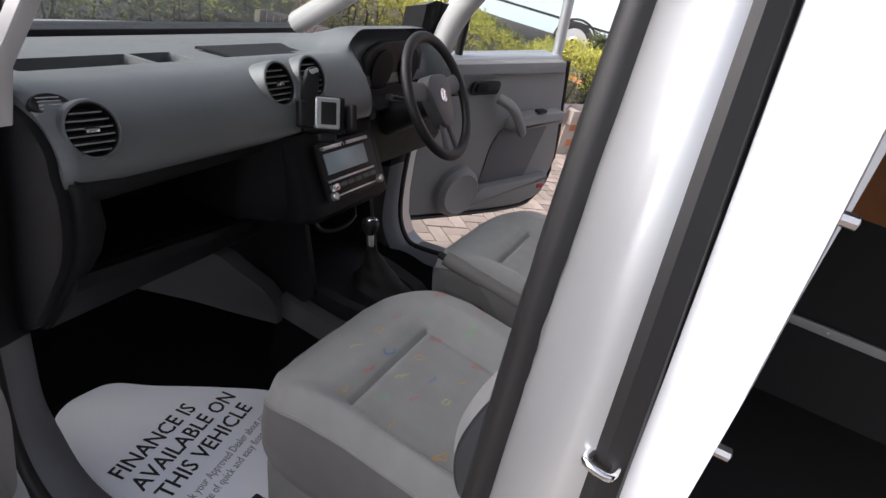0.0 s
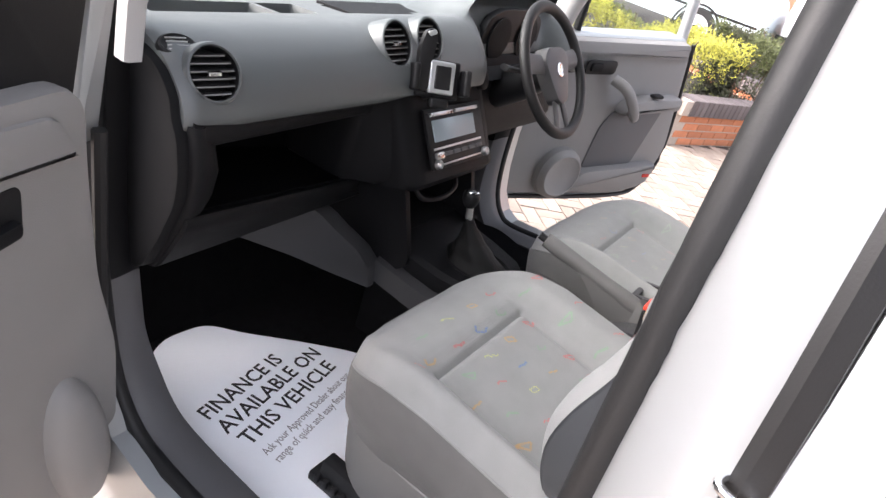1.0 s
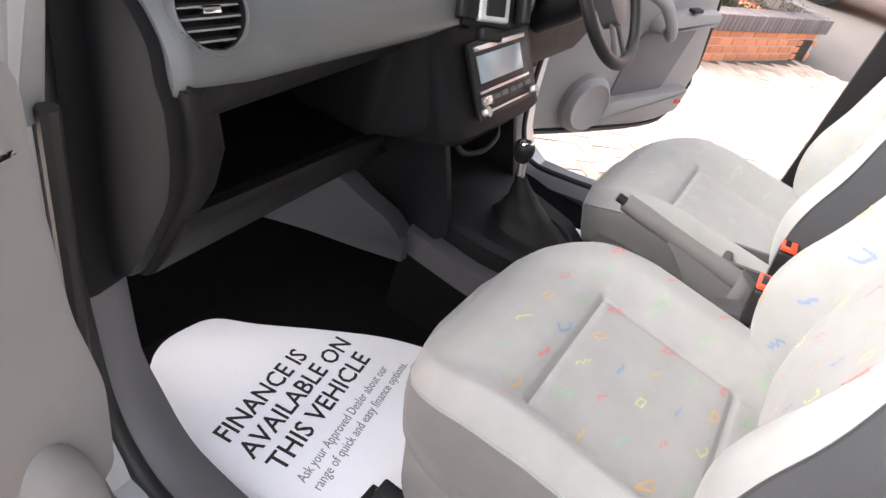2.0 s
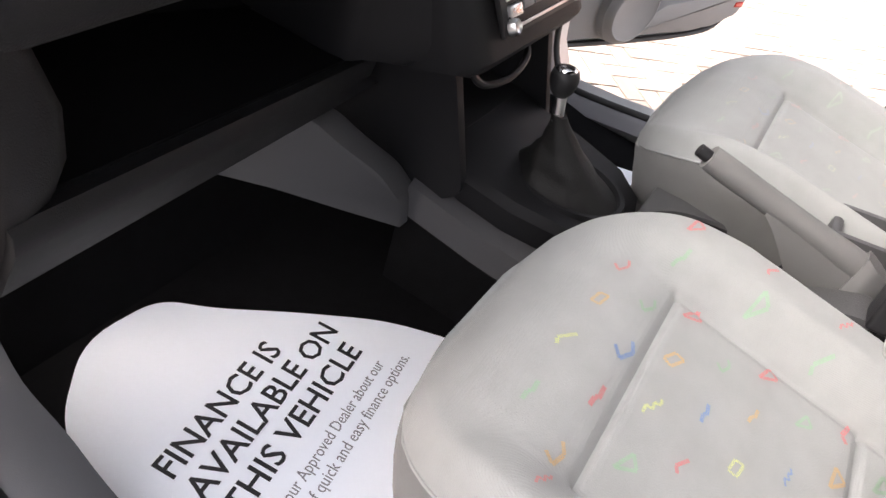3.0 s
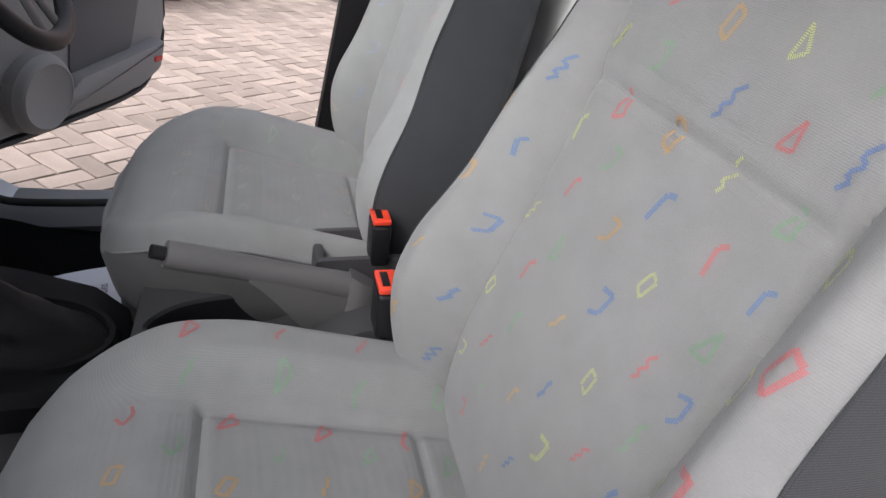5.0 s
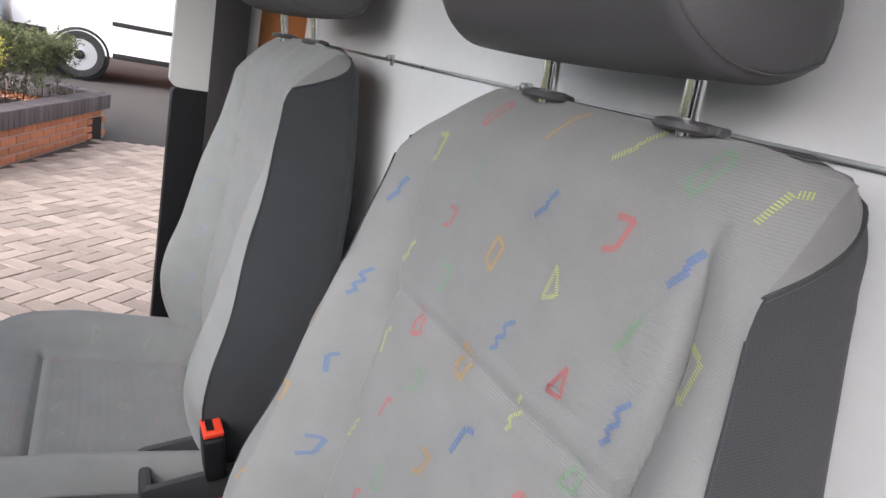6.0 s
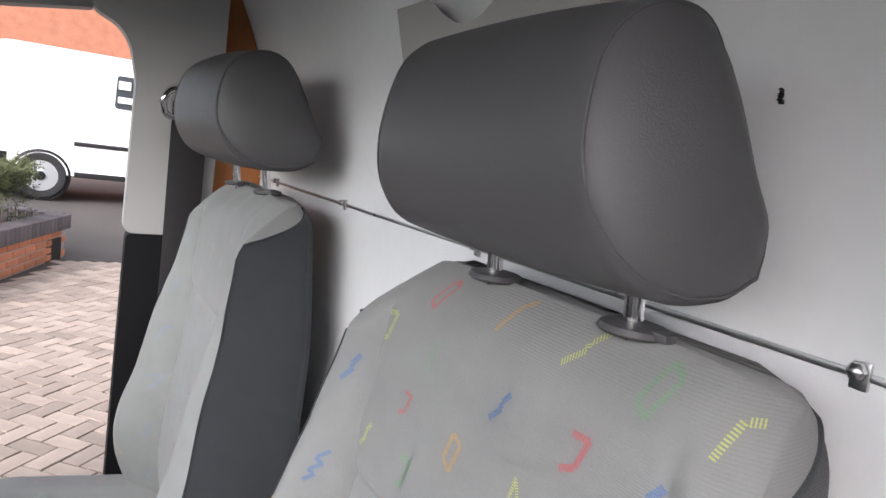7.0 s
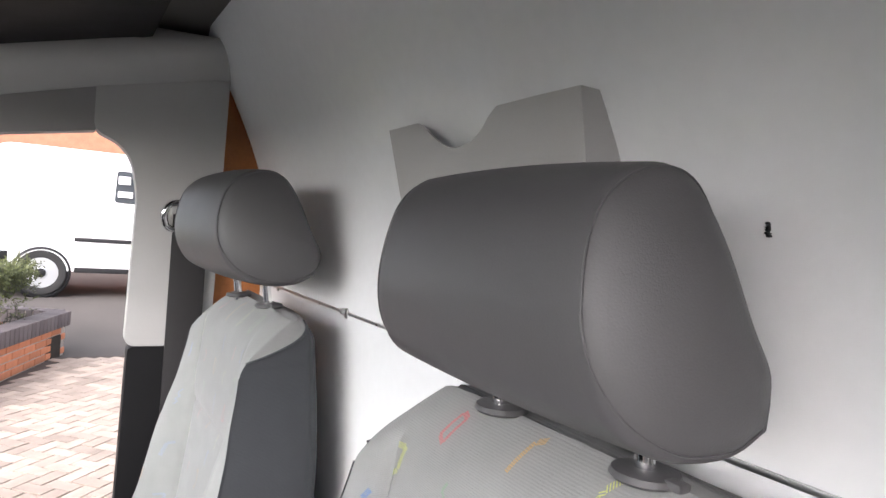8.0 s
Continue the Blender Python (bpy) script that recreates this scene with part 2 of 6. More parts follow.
bm = bmesh.new()
xs = [-900, -60, -12, -4, -1, 0.5, 3, 6, 7, 7.6, 8.2, 8.8, 9.4, 10, 11, 14, 30, 90, 900]
ys = [-900, -80, -20, -8, -3, 0, 3, 8, 20, 80, 900]
rows = [[bm.verts.new((x, y, ground_height(x) - 0.03)) for y in ys] for x in xs]
for i in range(len(xs) - 1):
    for j in range(len(ys) - 1):
        bm.faces.new((rows[i][j], rows[i + 1][j], rows[i + 1][j + 1], rows[i][j + 1]))
ASPHALT = surface("worn_asphalt", (0.075, 0.066, 0.060), 0.85, 0, 0.3, 1.3, 0.5, 90)
tagged(part("ground", bm, ASPHALT), "worn grey-brown asphalt yard around the paved bay", "ground", kind="structure")


# ---- body of the van ----
van = thing("cargo_van", "silver cargo van with its cab doors standing open", "van", (0, 0, 0))
APERTURE_D = [(1.06, 1.36), (1.06, 1.20), (1.06, 1.05), (1.06, 0.92), (1.06, 0.78), (1.05, 0.65), (1.03, 0.555), (0.99, 0.49), (0.94, 0.465), (0.82, 0.476), (0.68, 0.496), (0.5, 0.512), (0.25, 0.515)]
APERTURE = [(1.00, 1.36), (0.995, 1.20), (0.99, 1.05), (0.985, 0.92), (0.962, 0.78), (0.925, 0.64), (0.86, 0.555), (0.76, 0.525), (0.5, 0.515), (0.25, 0.515)]


def side_of_cab(s):
    """Sill, front post, trims and door seals of one side: s is -1 for the passenger's, 1 for the driver's."""
    off = 0.0 if s < 0 else 0.03
    hole = APERTURE if s < 0 else APERTURE_D
    line = [(s * 0.78 + off, y, z) for y, z in hole]
    bm = bmesh.new()
    tube(bm, smooth_path(line, 6), 0.014, 10)
    part("door_seal", bm, RUBBER, van, "black rubber door seal")
    # outer painted skin: wing and sill
    bm = bmesh.new()
    pts = [(y, z) for y, z in hole[:-1]] + [(0.22, 0.515), (0.22, 0.34), (1.12, 0.34), (1.30, 0.60), (1.34, 1.15), (1.03, 1.36)]
    prism(bm, pts, YZ, 0.07 if s > 0 else 0.03, 0.0)
    bmesh.ops.translate(bm, verts=bm.verts, vec=(0.79 + off if s > 0 else -0.822, 0, 0))
    part("wing_panel", bm, SILVER, van, smooth=30)
    # inner plastic trim along the sill and up the front post
    bm = bmesh.new()
    inner = [(s * 0.735 + off, y + (-0.0 if z > 0.7 else 0.0), z) for y, z in hole]
    rings = []
    for p, q in zip(smooth_path(inner, 6), smooth_path([(0, (0.055, 0.0) if z > 0.66 else (0.04, -0.02)) and (0, y + (0.06 if z > 0.66 else 0.02), z - (0.0 if z > 0.66 else 0.05)) for y, z in hole], 6)):
        xo, xi = s * 0.772 + off, s * (0.700 - 0.012 * step(0.70, 0.58, p.z)) + off
        y, z, y2, z2 = p.y, p.z, q.y, q.z
        rings.append([(xo, y, z), (s * 0.755 + off, y - 0.006, z + 0.006), (s * 0.722 + off, y + 0.002, z + 0.004), (xi, y + 0.02, z - 0.012), (xi + s * 0.01, y2 + 0.04, z2 - 0.04), (xo, y2 + 0.03, z2 - 0.03)])
    cut = sum(1 for r in rings if r[0][2] > (0.815 if s < 0 else 0.78))
    loft(bm, rings, mat=lambda i, j: 1 if i < cut else 0)
    part("sill_trim", bm, [TRIM, END_PANEL], van, "grey plastic sill trim")
    # front post above the dashboard
    bm = bmesh.new()
    if s < 0:
        rows = [(-0.767, 0.955, 1.192), (-0.767, 0.954, 1.21), (-0.766, 0.952, 1.27), (-0.748, 0.91, 1.38), (-0.732, 0.85, 1.52), (-0.712, 0.77, 1.66), (-0.69, 0.66, 1.77), (-0.68, 0.58, 1.81)]
        loft(bm, [[(x - 0.010, y - 0.024, z), (x - 0.005, y - 0.028, z), (x + 0.013, y - 0.028, z), (x + 0.017, y - 0.024, z), (x + 0.017, y + 0.0, z), (x - 0.010, y - 0.002, z)] for x, y, z in rows])
    else:
        tube(bm, smooth_path([(s * q + off, y, z) for q, y, z in ((0.765, 1.03, 1.18), (0.755, 0.98, 1.36), (0.715, 0.80, 1.62), (0.68, 0.60, 1.80))], 5), 0.042, 10)
    part("front_post", bm, PALE_TRIM, van)
    bm = bmesh.new()
    tube(bm, smooth_path([(s * 0.73 + off, 1.60, 1.14), (s * 0.70 + off, 1.2, 1.46), (s * 0.65 + off, 0.80, 1.80)], 5), 0.04, 10)
    part("windscreen_post", bm, TRIM_LIGHT, van)


side_of_cab(-1)
side_of_cab(1)


def centre_post(s):
    """The post behind the cab door with its paint, seals and inner trim."""
    off = 0.0 if s < 0 else 0.03
    x = lambda a: s * a + off
    lean = lambda z: -s * 0.10 * step(1.25, 1.85, z)
    back = lambda y, z: 0.0157 + 0.952 * y + (0.05 + 0.35 * (0.17 - y)) * (z - 1.2)
    zs = [0.46, 0.7, 0.95, 1.15, 1.3, 1.42, 1.55, 1.68, 1.82, 1.92]
    prof = [(0.70, 0.155), (0.775, 0.168), (0.80, 0.160), (0.815, 0.135), (0.842, 0.118), (0.852, 0.092), (0.846, 0.074), (0.79, 0.055), (0.70, 0.055)]
    bm = bmesh.new()
    loft(bm, [[(x(a) + lean(z), back(y, z), z) for a, y in prof] for z in zs])
    part("centre_post", bm, SILVER, van, smooth=50)
    bm = bmesh.new()
    tube(bm, smooth_path([(x(0.793) + lean(z), back(0.171, z), z) for z in zs], 3), 0.016, 10)
    part("door_seal", bm, RUBBER, van)
    bm = bmesh.new()
    loft(bm, [[(x(a) + lean(z), back(y, z), z) for a, y in ((0.79, 0.055), (0.846, 0.078), (0.850, 0.066), (0.843, 0.047), (0.80, 0.036), (0.76, 0.04))] for z in zs])
    part("side_door_seal", bm, RUBBER, van)


centre_post(-1)
bm = bmesh.new()
tube(bm, smooth_path([(-0.838, 0.090, 1.216), (-0.858, 0.094, 1.216), (-0.862, 0.082, 1.214), (-0.858, 0.072, 1.212), (-0.838, 0.068, 1.212)], 5), 0.0042, 10)
part("striker", bm, CHROME, van, "bright steel door striker loop")

# inner trim of the driver's centre post: light above, dark below
bm = bmesh.new()
pts = rounded([(0.268, 1.30), (0.262, 1.60), (0.275, 1.668), (0.300, 1.70), (0.345, 1.718), (0.345, 1.90), (0.10, 1.94), (0.105, 1.30)], 0.02)
prism(bm, pts, YZ, 0.05, 0.008)
bmesh.ops.translate(bm, verts=bm.verts, vec=(0.735, 0, 0))
part("upper_post_trim", bm, TRIM_LIGHT, van)
bm = bmesh.new()
prism(bm, rounded([(0.275, 0.52), (0.262, 1.30), (0.10, 1.30), (0.09, 0.52)], 0.012), YZ, 0.055, 0.01)
bmesh.ops.translate(bm, verts=bm.verts, vec=(0.728, 0, 0))
part("lower_post_trim", bm, END_PANEL, van, "dark grey lower post trim")
bm = bmesh.new()
prism(bm, rounded([(0.341, 1.718), (0.50, 1.690), (0.68, 1.63), (0.76, 1.68), (0.52, 1.81), (0.341, 1.83)], 0.004), YZ, 0.05, 0.006)
bmesh.ops.translate(bm, verts=bm.verts, vec=(0.737, 0, 0))
part("door_header", bm, DOOR_TRIM, van, "grey header trim over the driver's door")
# curved edge of the head lining over the driver's door
bm = bmesh.new()
cove = [(0.775, 1.79), (0.748, 1.795), (0.72, 1.808), (0.695, 1.824), (0.675, 1.842), (0.668, 1.858), (0.672, 1.875), (0.69, 1.90), (0.72, 1.91), (0.785, 1.88)]
loft(bm, [[(x - (0.02 + 0.1 * g if x < 0.7 else 0.0) * g, y, min(z + d, 1.925)) for x, z in cove] for y, g, d in ((0.02, 0.0, 0.065), (0.13, 0.0, 0.052), (0.25, 0.0, 0.024), (0.35, 0.0, 0.0), (0.49, 0.05, -0.04), (0.60, 0.35, -0.08), (0.72, 1.0, -0.13))])
part("lining_cove", bm, TRIM_LIGHT, van, "light grey curved edge of the head lining", smooth=60)
bm = bmesh.new()
prism(bm, [(0.25, 0.36), (0.25, 1.95), (0.02, 1.95), (0.02, 0.36)], YZ, 0.05, 0)
bmesh.ops.translate(bm, verts=bm.verts, vec=(0.79, 0, 0))
part("post_skin", bm, SILVER, van)
# plywood lining on the far side wall
bm = bmesh.new()
rbox(bm, (0.772, -2.0, 1.15), (0.784, 0.115, 1.95), 0.002)
part("ply_lining", bm, PLY, van, "orange plywood side lining")

# floor, load-space shell, roof
bm = bmesh.new()
rbox(bm, (-0.74, 0.0, 0.40), (0.77, 1.12, 0.463), 0.004)
part("cab_floor", bm, CARPET, van, "black carpeted cab floor")
bm = bmesh.new()
loft(bm, [[(x, 1.08, 0.44), (x, 1.30, 0.60), (x, 1.36, 0.85), (x, 1.62, 1.05), (x, 1.62, 0.98), (x, 1.40, 0.80), (x, 1.34, 0.56), (x, 1.10, 0.40)] for x in (-0.74, 0.77)])
part("toe_board", bm, CARPET, van)
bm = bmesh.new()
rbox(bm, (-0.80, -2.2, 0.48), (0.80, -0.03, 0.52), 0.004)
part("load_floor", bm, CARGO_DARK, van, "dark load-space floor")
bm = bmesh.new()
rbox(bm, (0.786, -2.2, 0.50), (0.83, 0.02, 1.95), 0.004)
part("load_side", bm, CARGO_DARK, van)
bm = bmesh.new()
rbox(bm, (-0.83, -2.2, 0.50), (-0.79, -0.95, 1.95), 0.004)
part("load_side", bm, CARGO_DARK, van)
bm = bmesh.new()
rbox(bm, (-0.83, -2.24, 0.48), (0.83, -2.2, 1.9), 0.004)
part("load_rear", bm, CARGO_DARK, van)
bm = bmesh.new()
rbox(bm, (0.755, -2.0, 0.785), (0.772, -0.05, 0.815), 0.003)
part("lashing_rail", bm, TRIM_LIGHT, van, "pale lashing rail with rivets")
for k in range(9):
    bm = bmesh.new()
    lathe(bm, [(0.005, 0), (0.005, 0.003), (0.002, 0.005)], Matrix.Translation((0.754, -0.25 - 0.2 * k, 0.80)) @ pose(0, 0, 0, 0, -90, 0), 10)
    part("rivet", bm, STEEL, van)
bm = bmesh.new()
rings = []
for y in (-2.25, -1.0, 0.0, 0.35, 0.62, 0.80):
    z = 1.955 - 0.12 * step(0.3, 0.8, y)
    rings.append([(-0.86, y, z - 0.16), (-0.80, y, z - 0.03), (-0.6, y, z + 0.01), (0, y, z + 0.02), (0.62, y, z + 0.01), (0.83, y, z - 0.03), (0.89, y, z - 0.16), (0.90, y, z - 0.06), (0.80, y, z + 0.05), (0, y, z + 0.07), (-0.77, y, z + 0.05), (-0.87, y, z - 0.06)])
loft(bm, rings)
part("roof", bm, ROOF_CLOTH, van, "grey roof lining")
# overhead shelf, its dark opening put into the colour of a solid body
bm = bmesh.new()
rings = []
for x, d in ((-0.60, 0.03), (-0.54, 0.0), (0.65, 0.0), (0.68, 0.02)):
    # front edge, out of view, hangs low to shade the upper bulkhead
    rings.append([(x, 0.25 + d, 1.93), (x, 0.262 + d, 1.895), (x, 0.32, 1.880 + d / 2), (x, 0.78, 1.755), (x, 0.81, 1.765), (x, 0.81, 1.85), (x, 0.42, 1.93)])
loft(bm, rings)
part("overhead_shelf", bm, DASH_LOW, van, "dark overhead shelf")
bm = bmesh.new()
prism(bm, rounded([(-0.745, 1.60), (0.775, 1.60), (0.70, 0.80), (-0.67, 0.80)], 0.06), Matrix.Translation((0, 0, 0)), 0.004, 0)
for v in bm.verts:
    v.co.z += 1.13 + (1.60 - v.co.y) * 0.84
ws = part("windscreen", bm, WINDOW, van, "clear windscreen glass")
ws.visible_shadow = False
bm = bmesh.new()
rbox(bm, (-0.78, 1.60, 1.04), (0.81, 1.68, 1.125), 0.01)
part("scuttle", bm, BLACK, van)
bm = bmesh.new()
loft(bm, [[(x, 1.67, 1.09 - e), (x, 2.0, 1.04 - e), (x, 2.45, 0.90 - e), (x, 2.55, 0.60), (x, 1.67, 0.60)] for x, e in ((-0.84, 0.06), (-0.7, 0.01), (0, 0), (0.73, 0.01), (0.87, 0.06))])
part("bonnet", bm, SILVER, van)
for wx in (-0.78, 0.64):
    for wy in (-1.55, 1.72):
        bm = bmesh.new()
        lathe(bm, [(0.0, 0), (0.16, 0.0), (0.20, 0.02), (0.30, 0.0), (0.315, 0.03), (0.315, 0.15), (0.30, 0.18), (0.1, 0.18), (0.0, 0.17)], Matrix.Translation((wx, wy, 0.32)) @ pose(0, 0, 0, 0, 90, 0), 32)
        part("wheel", bm, BLACK, van)

# ---- bulkhead ----
bulkhead = thing("bulkhead", "white painted bulkhead panel bolted behind the seats", "bulkhead", kind="structure")
bm = bmesh.new()
rbox(bm, (-0.715, -0.014, 0.46), (0.768, 0.0, 1.436), 0.003)
part("lower_panel", bm, WHITE_PANEL, bulkhead)
bm = bmesh.new()
rings = []
for k in range(18):
    z = 1.44 + 0.03 * k
    lean = 0.125 * max(0.0, (z - 1.60) / 0.30) ** 1.4
    xl, xr = -0.715 + 0.04 * step(1.44, 1.95, z), 0.768 - 0.013 * step(1.80, 1.95, z)
    rings.append([(xl, lean, z), (xr, lean, z), (xr, lean - 0.014, z), (xl, lean - 0.014, z)])
loft(bm, rings)
part("upper_panel", bm, WHITE_PANEL, bulkhead)
bm = bmesh.new()
rbox(bm, (-0.715, 0.0008, 1.4358), (0.768, 0.0028, 1.4402), 0.0008)
part("joint_strip", bm, STEEL, bulkhead, "thin steel joint strip")


def bolt(x, z):
    bm = bmesh.new()
    rbox(bm, (x - 0.005, 0.001, z - 0.011), (x + 0.005, 0.004, z + 0.005), 0.0015)
    clip = part("clamp", bm, STEEL, bulkhead)
    bm = bmesh.new()
    lathe(bm, [(0.0, 0.0), (0.005, 0.0), (0.005, 0.004), (0.003, 0.006), (0.0, 0.0065)], Matrix.Translation((x, 0.0065, z)) @ pose(0, 0, 0, -90, 0, 0), 6)
    part("bolt", bm, STEEL, clip)


for bx in (-0.497, -0.12, 0.252, 0.62):
    bolt(bx, 1.441)
bm = bmesh.new()
zs = [0.46, 0.7, 0.95, 1.15, 1.3, 1.42, 1.55, 1.68, 1.82, 1.92]
rings = []
for z in zs:
    lx = 0.10 * step(1.25, 1.85, z)
    rings.append([(-0.70, -0.014, z), (-0.77 + lx, -0.004, z), (-0.832 + lx, 0.010, z), (-0.834 + lx, 0.025, z), (-0.832 + lx, 0.058 + 0.08 * (z - 1.2), z), (-0.812 + lx, 0.058 + 0.08 * (z - 1.2), z), (-0.80 + lx, 0.014, z), (-0.70, -0.002, z)])
loft(bm, rings)
part("side_flange", bm, WHITE_PANEL, bulkhead)
for z in (1.242, 1.448, 0.9, 0.65):
    bm = bmesh.new()
    lathe(bm, [(0.0, 0.0), (0.006, 0.0), (0.006, 0.012), (0.0, 0.014)], Matrix.Translation((-0.80 + 0.10 * step(1.25, 1.85, z), 0.004, z)) @ pose(0, 0, 0, 90, 0, 0), 8)
    part("edge_bolt", bm, STEEL, bulkhead)
bm = bmesh.new()
random.seed(4)
for k in range(7):
    prism(bm, [(random.uniform(-.0012, .0012) + .0012 * math.cos(a), .0013 * k - .004 + .0011 * math.sin(a)) for a in (0, 1, 2, 3, 4, 5)], Matrix.Translation((-0.419, 0.0, 1.589)) @ XZ, 0.006, 0)
bmesh.ops.translate(bm, verts=bm.verts, vec=(0, 0.003 - max(v.co.y for v in bm.verts), 0))
part("scuff", bm, BLACK, bulkhead, "small black scuff mark")

# document holder folded from grey board
holder = thing("document_holder", "folded grey board document holder on the white bulkhead", "holder", (-0.088, 0.0, 1.6))
bm = bmesh.new()
top = [(-0.195, 0.094), (-0.14, 0.094), (-0.082, 0.093), (-0.072, 0.086), (-0.060, 0.073), (-0.044, 0.0635), (-0.020, 0.059), (0.0, 0.061), (0.018, 0.067), (0.038, 0.077), (0.056, 0.088), (0.072, 0.094), (0.145, 0.093)]
cols = []
for x, z in top:
    f = (x + 0.195) / 0.34
    cols.append([bm.verts.new((xx, yy, zz)) for xx, yy, zz in ((x, 0.045, z), (x, 0.042, z), (-0.228 + 0.29 * f, 0.042, -0.06), (-0.228 + 0.29 * f, 0.045, -0.06))])
for p, q in zip(cols, cols[1:]):
    for k in range(4):
        bm.faces.new((p[k], q[k], q[(k + 1) % 4], p[(k + 1) % 4]))
bm.faces.new(cols[0])
bm.faces.new(cols[-1][::-1])
bmesh.ops.recalc_face_normals(bm, faces=bm.faces[:])
part("front_flap", bm, TRIM_LIGHT, holder)
bm = bmesh.new()
for xt, xb in ((-0.195, -0.228), (0.142, 0.059)):
    q = [bm.verts.new((x + dx, y, z)) for dx in (0.0, 0.003) for x, y, z in ((xt, 0.0, 0.094), (xt, 0.042, 0.094), (xb, 0.042, -0.06), (xb, 0.0, -0.06))]
    for f in ((0, 1, 2, 3), (4, 5, 6, 7), (0, 1, 5, 4), (1, 2, 6, 5), (2, 3, 7, 6), (3, 0, 4, 7)):
        bm.faces.new([q[k] for k in f])
bmesh.ops.recalc_face_normals(bm, faces=bm.faces[:])
rbox(bm, (-0.222, 0.001, -0.064), (0.056, 0.044, -0.06), 0.0005)
part("side_fold", bm, TRIM_LIGHT, holder)


# ---- seats ----
BACK_W = [(0.80, 0.225), (0.88, 0.262), (0.97, 0.277), (1.06, 0.264), (1.15, 0.241), (1.25, 0.226), (1.32, 0.209), (1.39, 0.194), (1.42, 0.188), (1.45, 0.182)]
BACK_F = [(0.80, 0.172), (0.85, 0.184), (0.92, 0.190), (0.99, 0.186), (1.12, 0.163), (1.26, 0.143), (1.34, 0.136), (1.40, 0.130), (1.45, 0.122)]
BACK_R = [(0.80, 0.095), (1.0, 0.072), (1.25, 0.040), (1.46, 0.036)]
BACK_S = [(0.80, 0.168), (0.95, 0.160), (1.10, 0.158), (1.26, 0.157), (1.34, 0.160), (1.42, 0.150)]
BACK_TOP = 1.459


def back_point(x, z, lift=0.0):
    """The front face of the backrest at x from its middle line and height z."""
    w = curve(BACK_W, z)
    u = abs(x) / w
    seam = curve(BACK_S, z)
    side = step(seam - 0.006, seam + 0.055, abs(x))
    y = curve(BACK_F, z) + (0.062 * bell(z - 0.98, 0.20) + 0.010 + 0.026 * step(1.05, 1.22, z) * (1 - step(1.38, 1.445, z))) * side - 0.020 * step(0.80, 1.04, u) ** 1.4
    low = 1 - step(1.36, 1.43, z)
    y -= 0.0105 * bell(abs(x) - seam, 0.0048) * low
    if abs(x) < seam + 0.004:
        y -= 0.0050 * bell(z - 1.262, 0.0050)
        y += 0.004 * bell(z - 1.30, 0.030) * low
    y += 0.007 * bell(z - 1.12, 0.1) * bell(x, 0.12)
    top = max(0.0, (z - 1.395) / 0.064)
    y -= 0.042 * min(top, 1.0) ** 2.6
    drop = 0.010 * max(0.0, (abs(x) - 0.115) / 0.07) ** 2 * step(1.36, 1.459, z)
    return Vector((x * (1 - 0.05 * min(top, 1.0) ** 3), y + lift, z - drop))


def rear_line(z):
    return curve(BACK_R, z) + 0.024 * max(0.0, (z - 1.415) / 0.044) ** 2.5


def flank_point(z, g):
    """The side of the backrest at height z, g from the front edge (0) to the rear (1)."""
    p = back_point(curve(BACK_W, z), z)
    return Vector((p.x * (1 - 0.06 * g ** 2 - 0.05 * step(0.85, 1.0, g)), p.y + (rear_line(z) - p.y) * g - 0.003 * step(0, 0.2, g), p.z + (z - p.z) * step(0.7, 1.0, g) * 0.5))


def back_pattern(x, z, lift):
    return back_point(x, z, lift) - Vector((0, 0.36, 0.44))


CUSH_Z = [(0.10, 0.790), (0.20, 0.806), (0.30, 0.818), (0.40, 0.830), (0.45, 0.838), (0.51, 0.849), (0.56, 0.843), (0.60, 0.826), (0.63, 0.798), (0.645, 0.772)]


def cushion_width(y):
    t = max(0.0, (y - 0.39) / 0.262)
    return 0.268 * max(0.02, 1 - t ** 3.4) ** (1 / 3.0)


def cushion_point(x, y, lift=0.0):
    w = cushion_width(y)
    u = abs(x) / max(w, 1e-3)
    z = curve(CUSH_Z, y)
    a = abs(x + 0.022)  # the seamed panel lies a little off the middle line
    roll = step(0.140, 0.215, a) * (1 - step(0.40, 0.625, y))
    z += 0.050 * roll - 0.042 * step(0.84, 1.03, u) ** 1.6
    z -= 0.0075 * bell(a - 0.152, 0.0060) * step(0.13, 0.2, y) * (1 - step(0.452, 0.474, y))
    if a < 0.160:
        edge = 1 - step(0.150, 0.160, a)
        z -= 0.0078 * edge * (bell(y - 0.462, 0.0050) + bell(y - 0.216, 0.0050))
        z += 0.0020 * edge * (1 - (a / 0.16) ** 4) * step(0.216, 0.25, y) * (1 - step(0.40, 0.46, y))
        z += 0.0022 * edge * bell(y - 0.500, 0.026)
    return Vector((x, y, z + lift))


FIGURES = [
    [[(-0.42, -0.5), (0.42, -0.32), (0.10, 0.55), (-0.42, -0.5)]],
    [[(0.40, 0.5), (-0.05, 0.36), (-0.18, -0.5)]],
    [[(0.36, 0.52), (-0.06, 0.24), (0.20, 0.06), (-0.22, -0.16), (0.0, -0.30), (-0.36, -0.54)]],
    [[(-0.12, 0.46), (0.42, 0.30), (0.12, -0.50), (-0.40, -0.28), (-0.12, 0.46)]],
    [[(-0.30, 0.42), (0.42, 0.50), (0.20, -0.22), (-0.40, -0.46)]],
    [[(0.38, 0.46), (0.04, 0.10), (0.16, -0.02), (-0.34, -0.48)]],
]


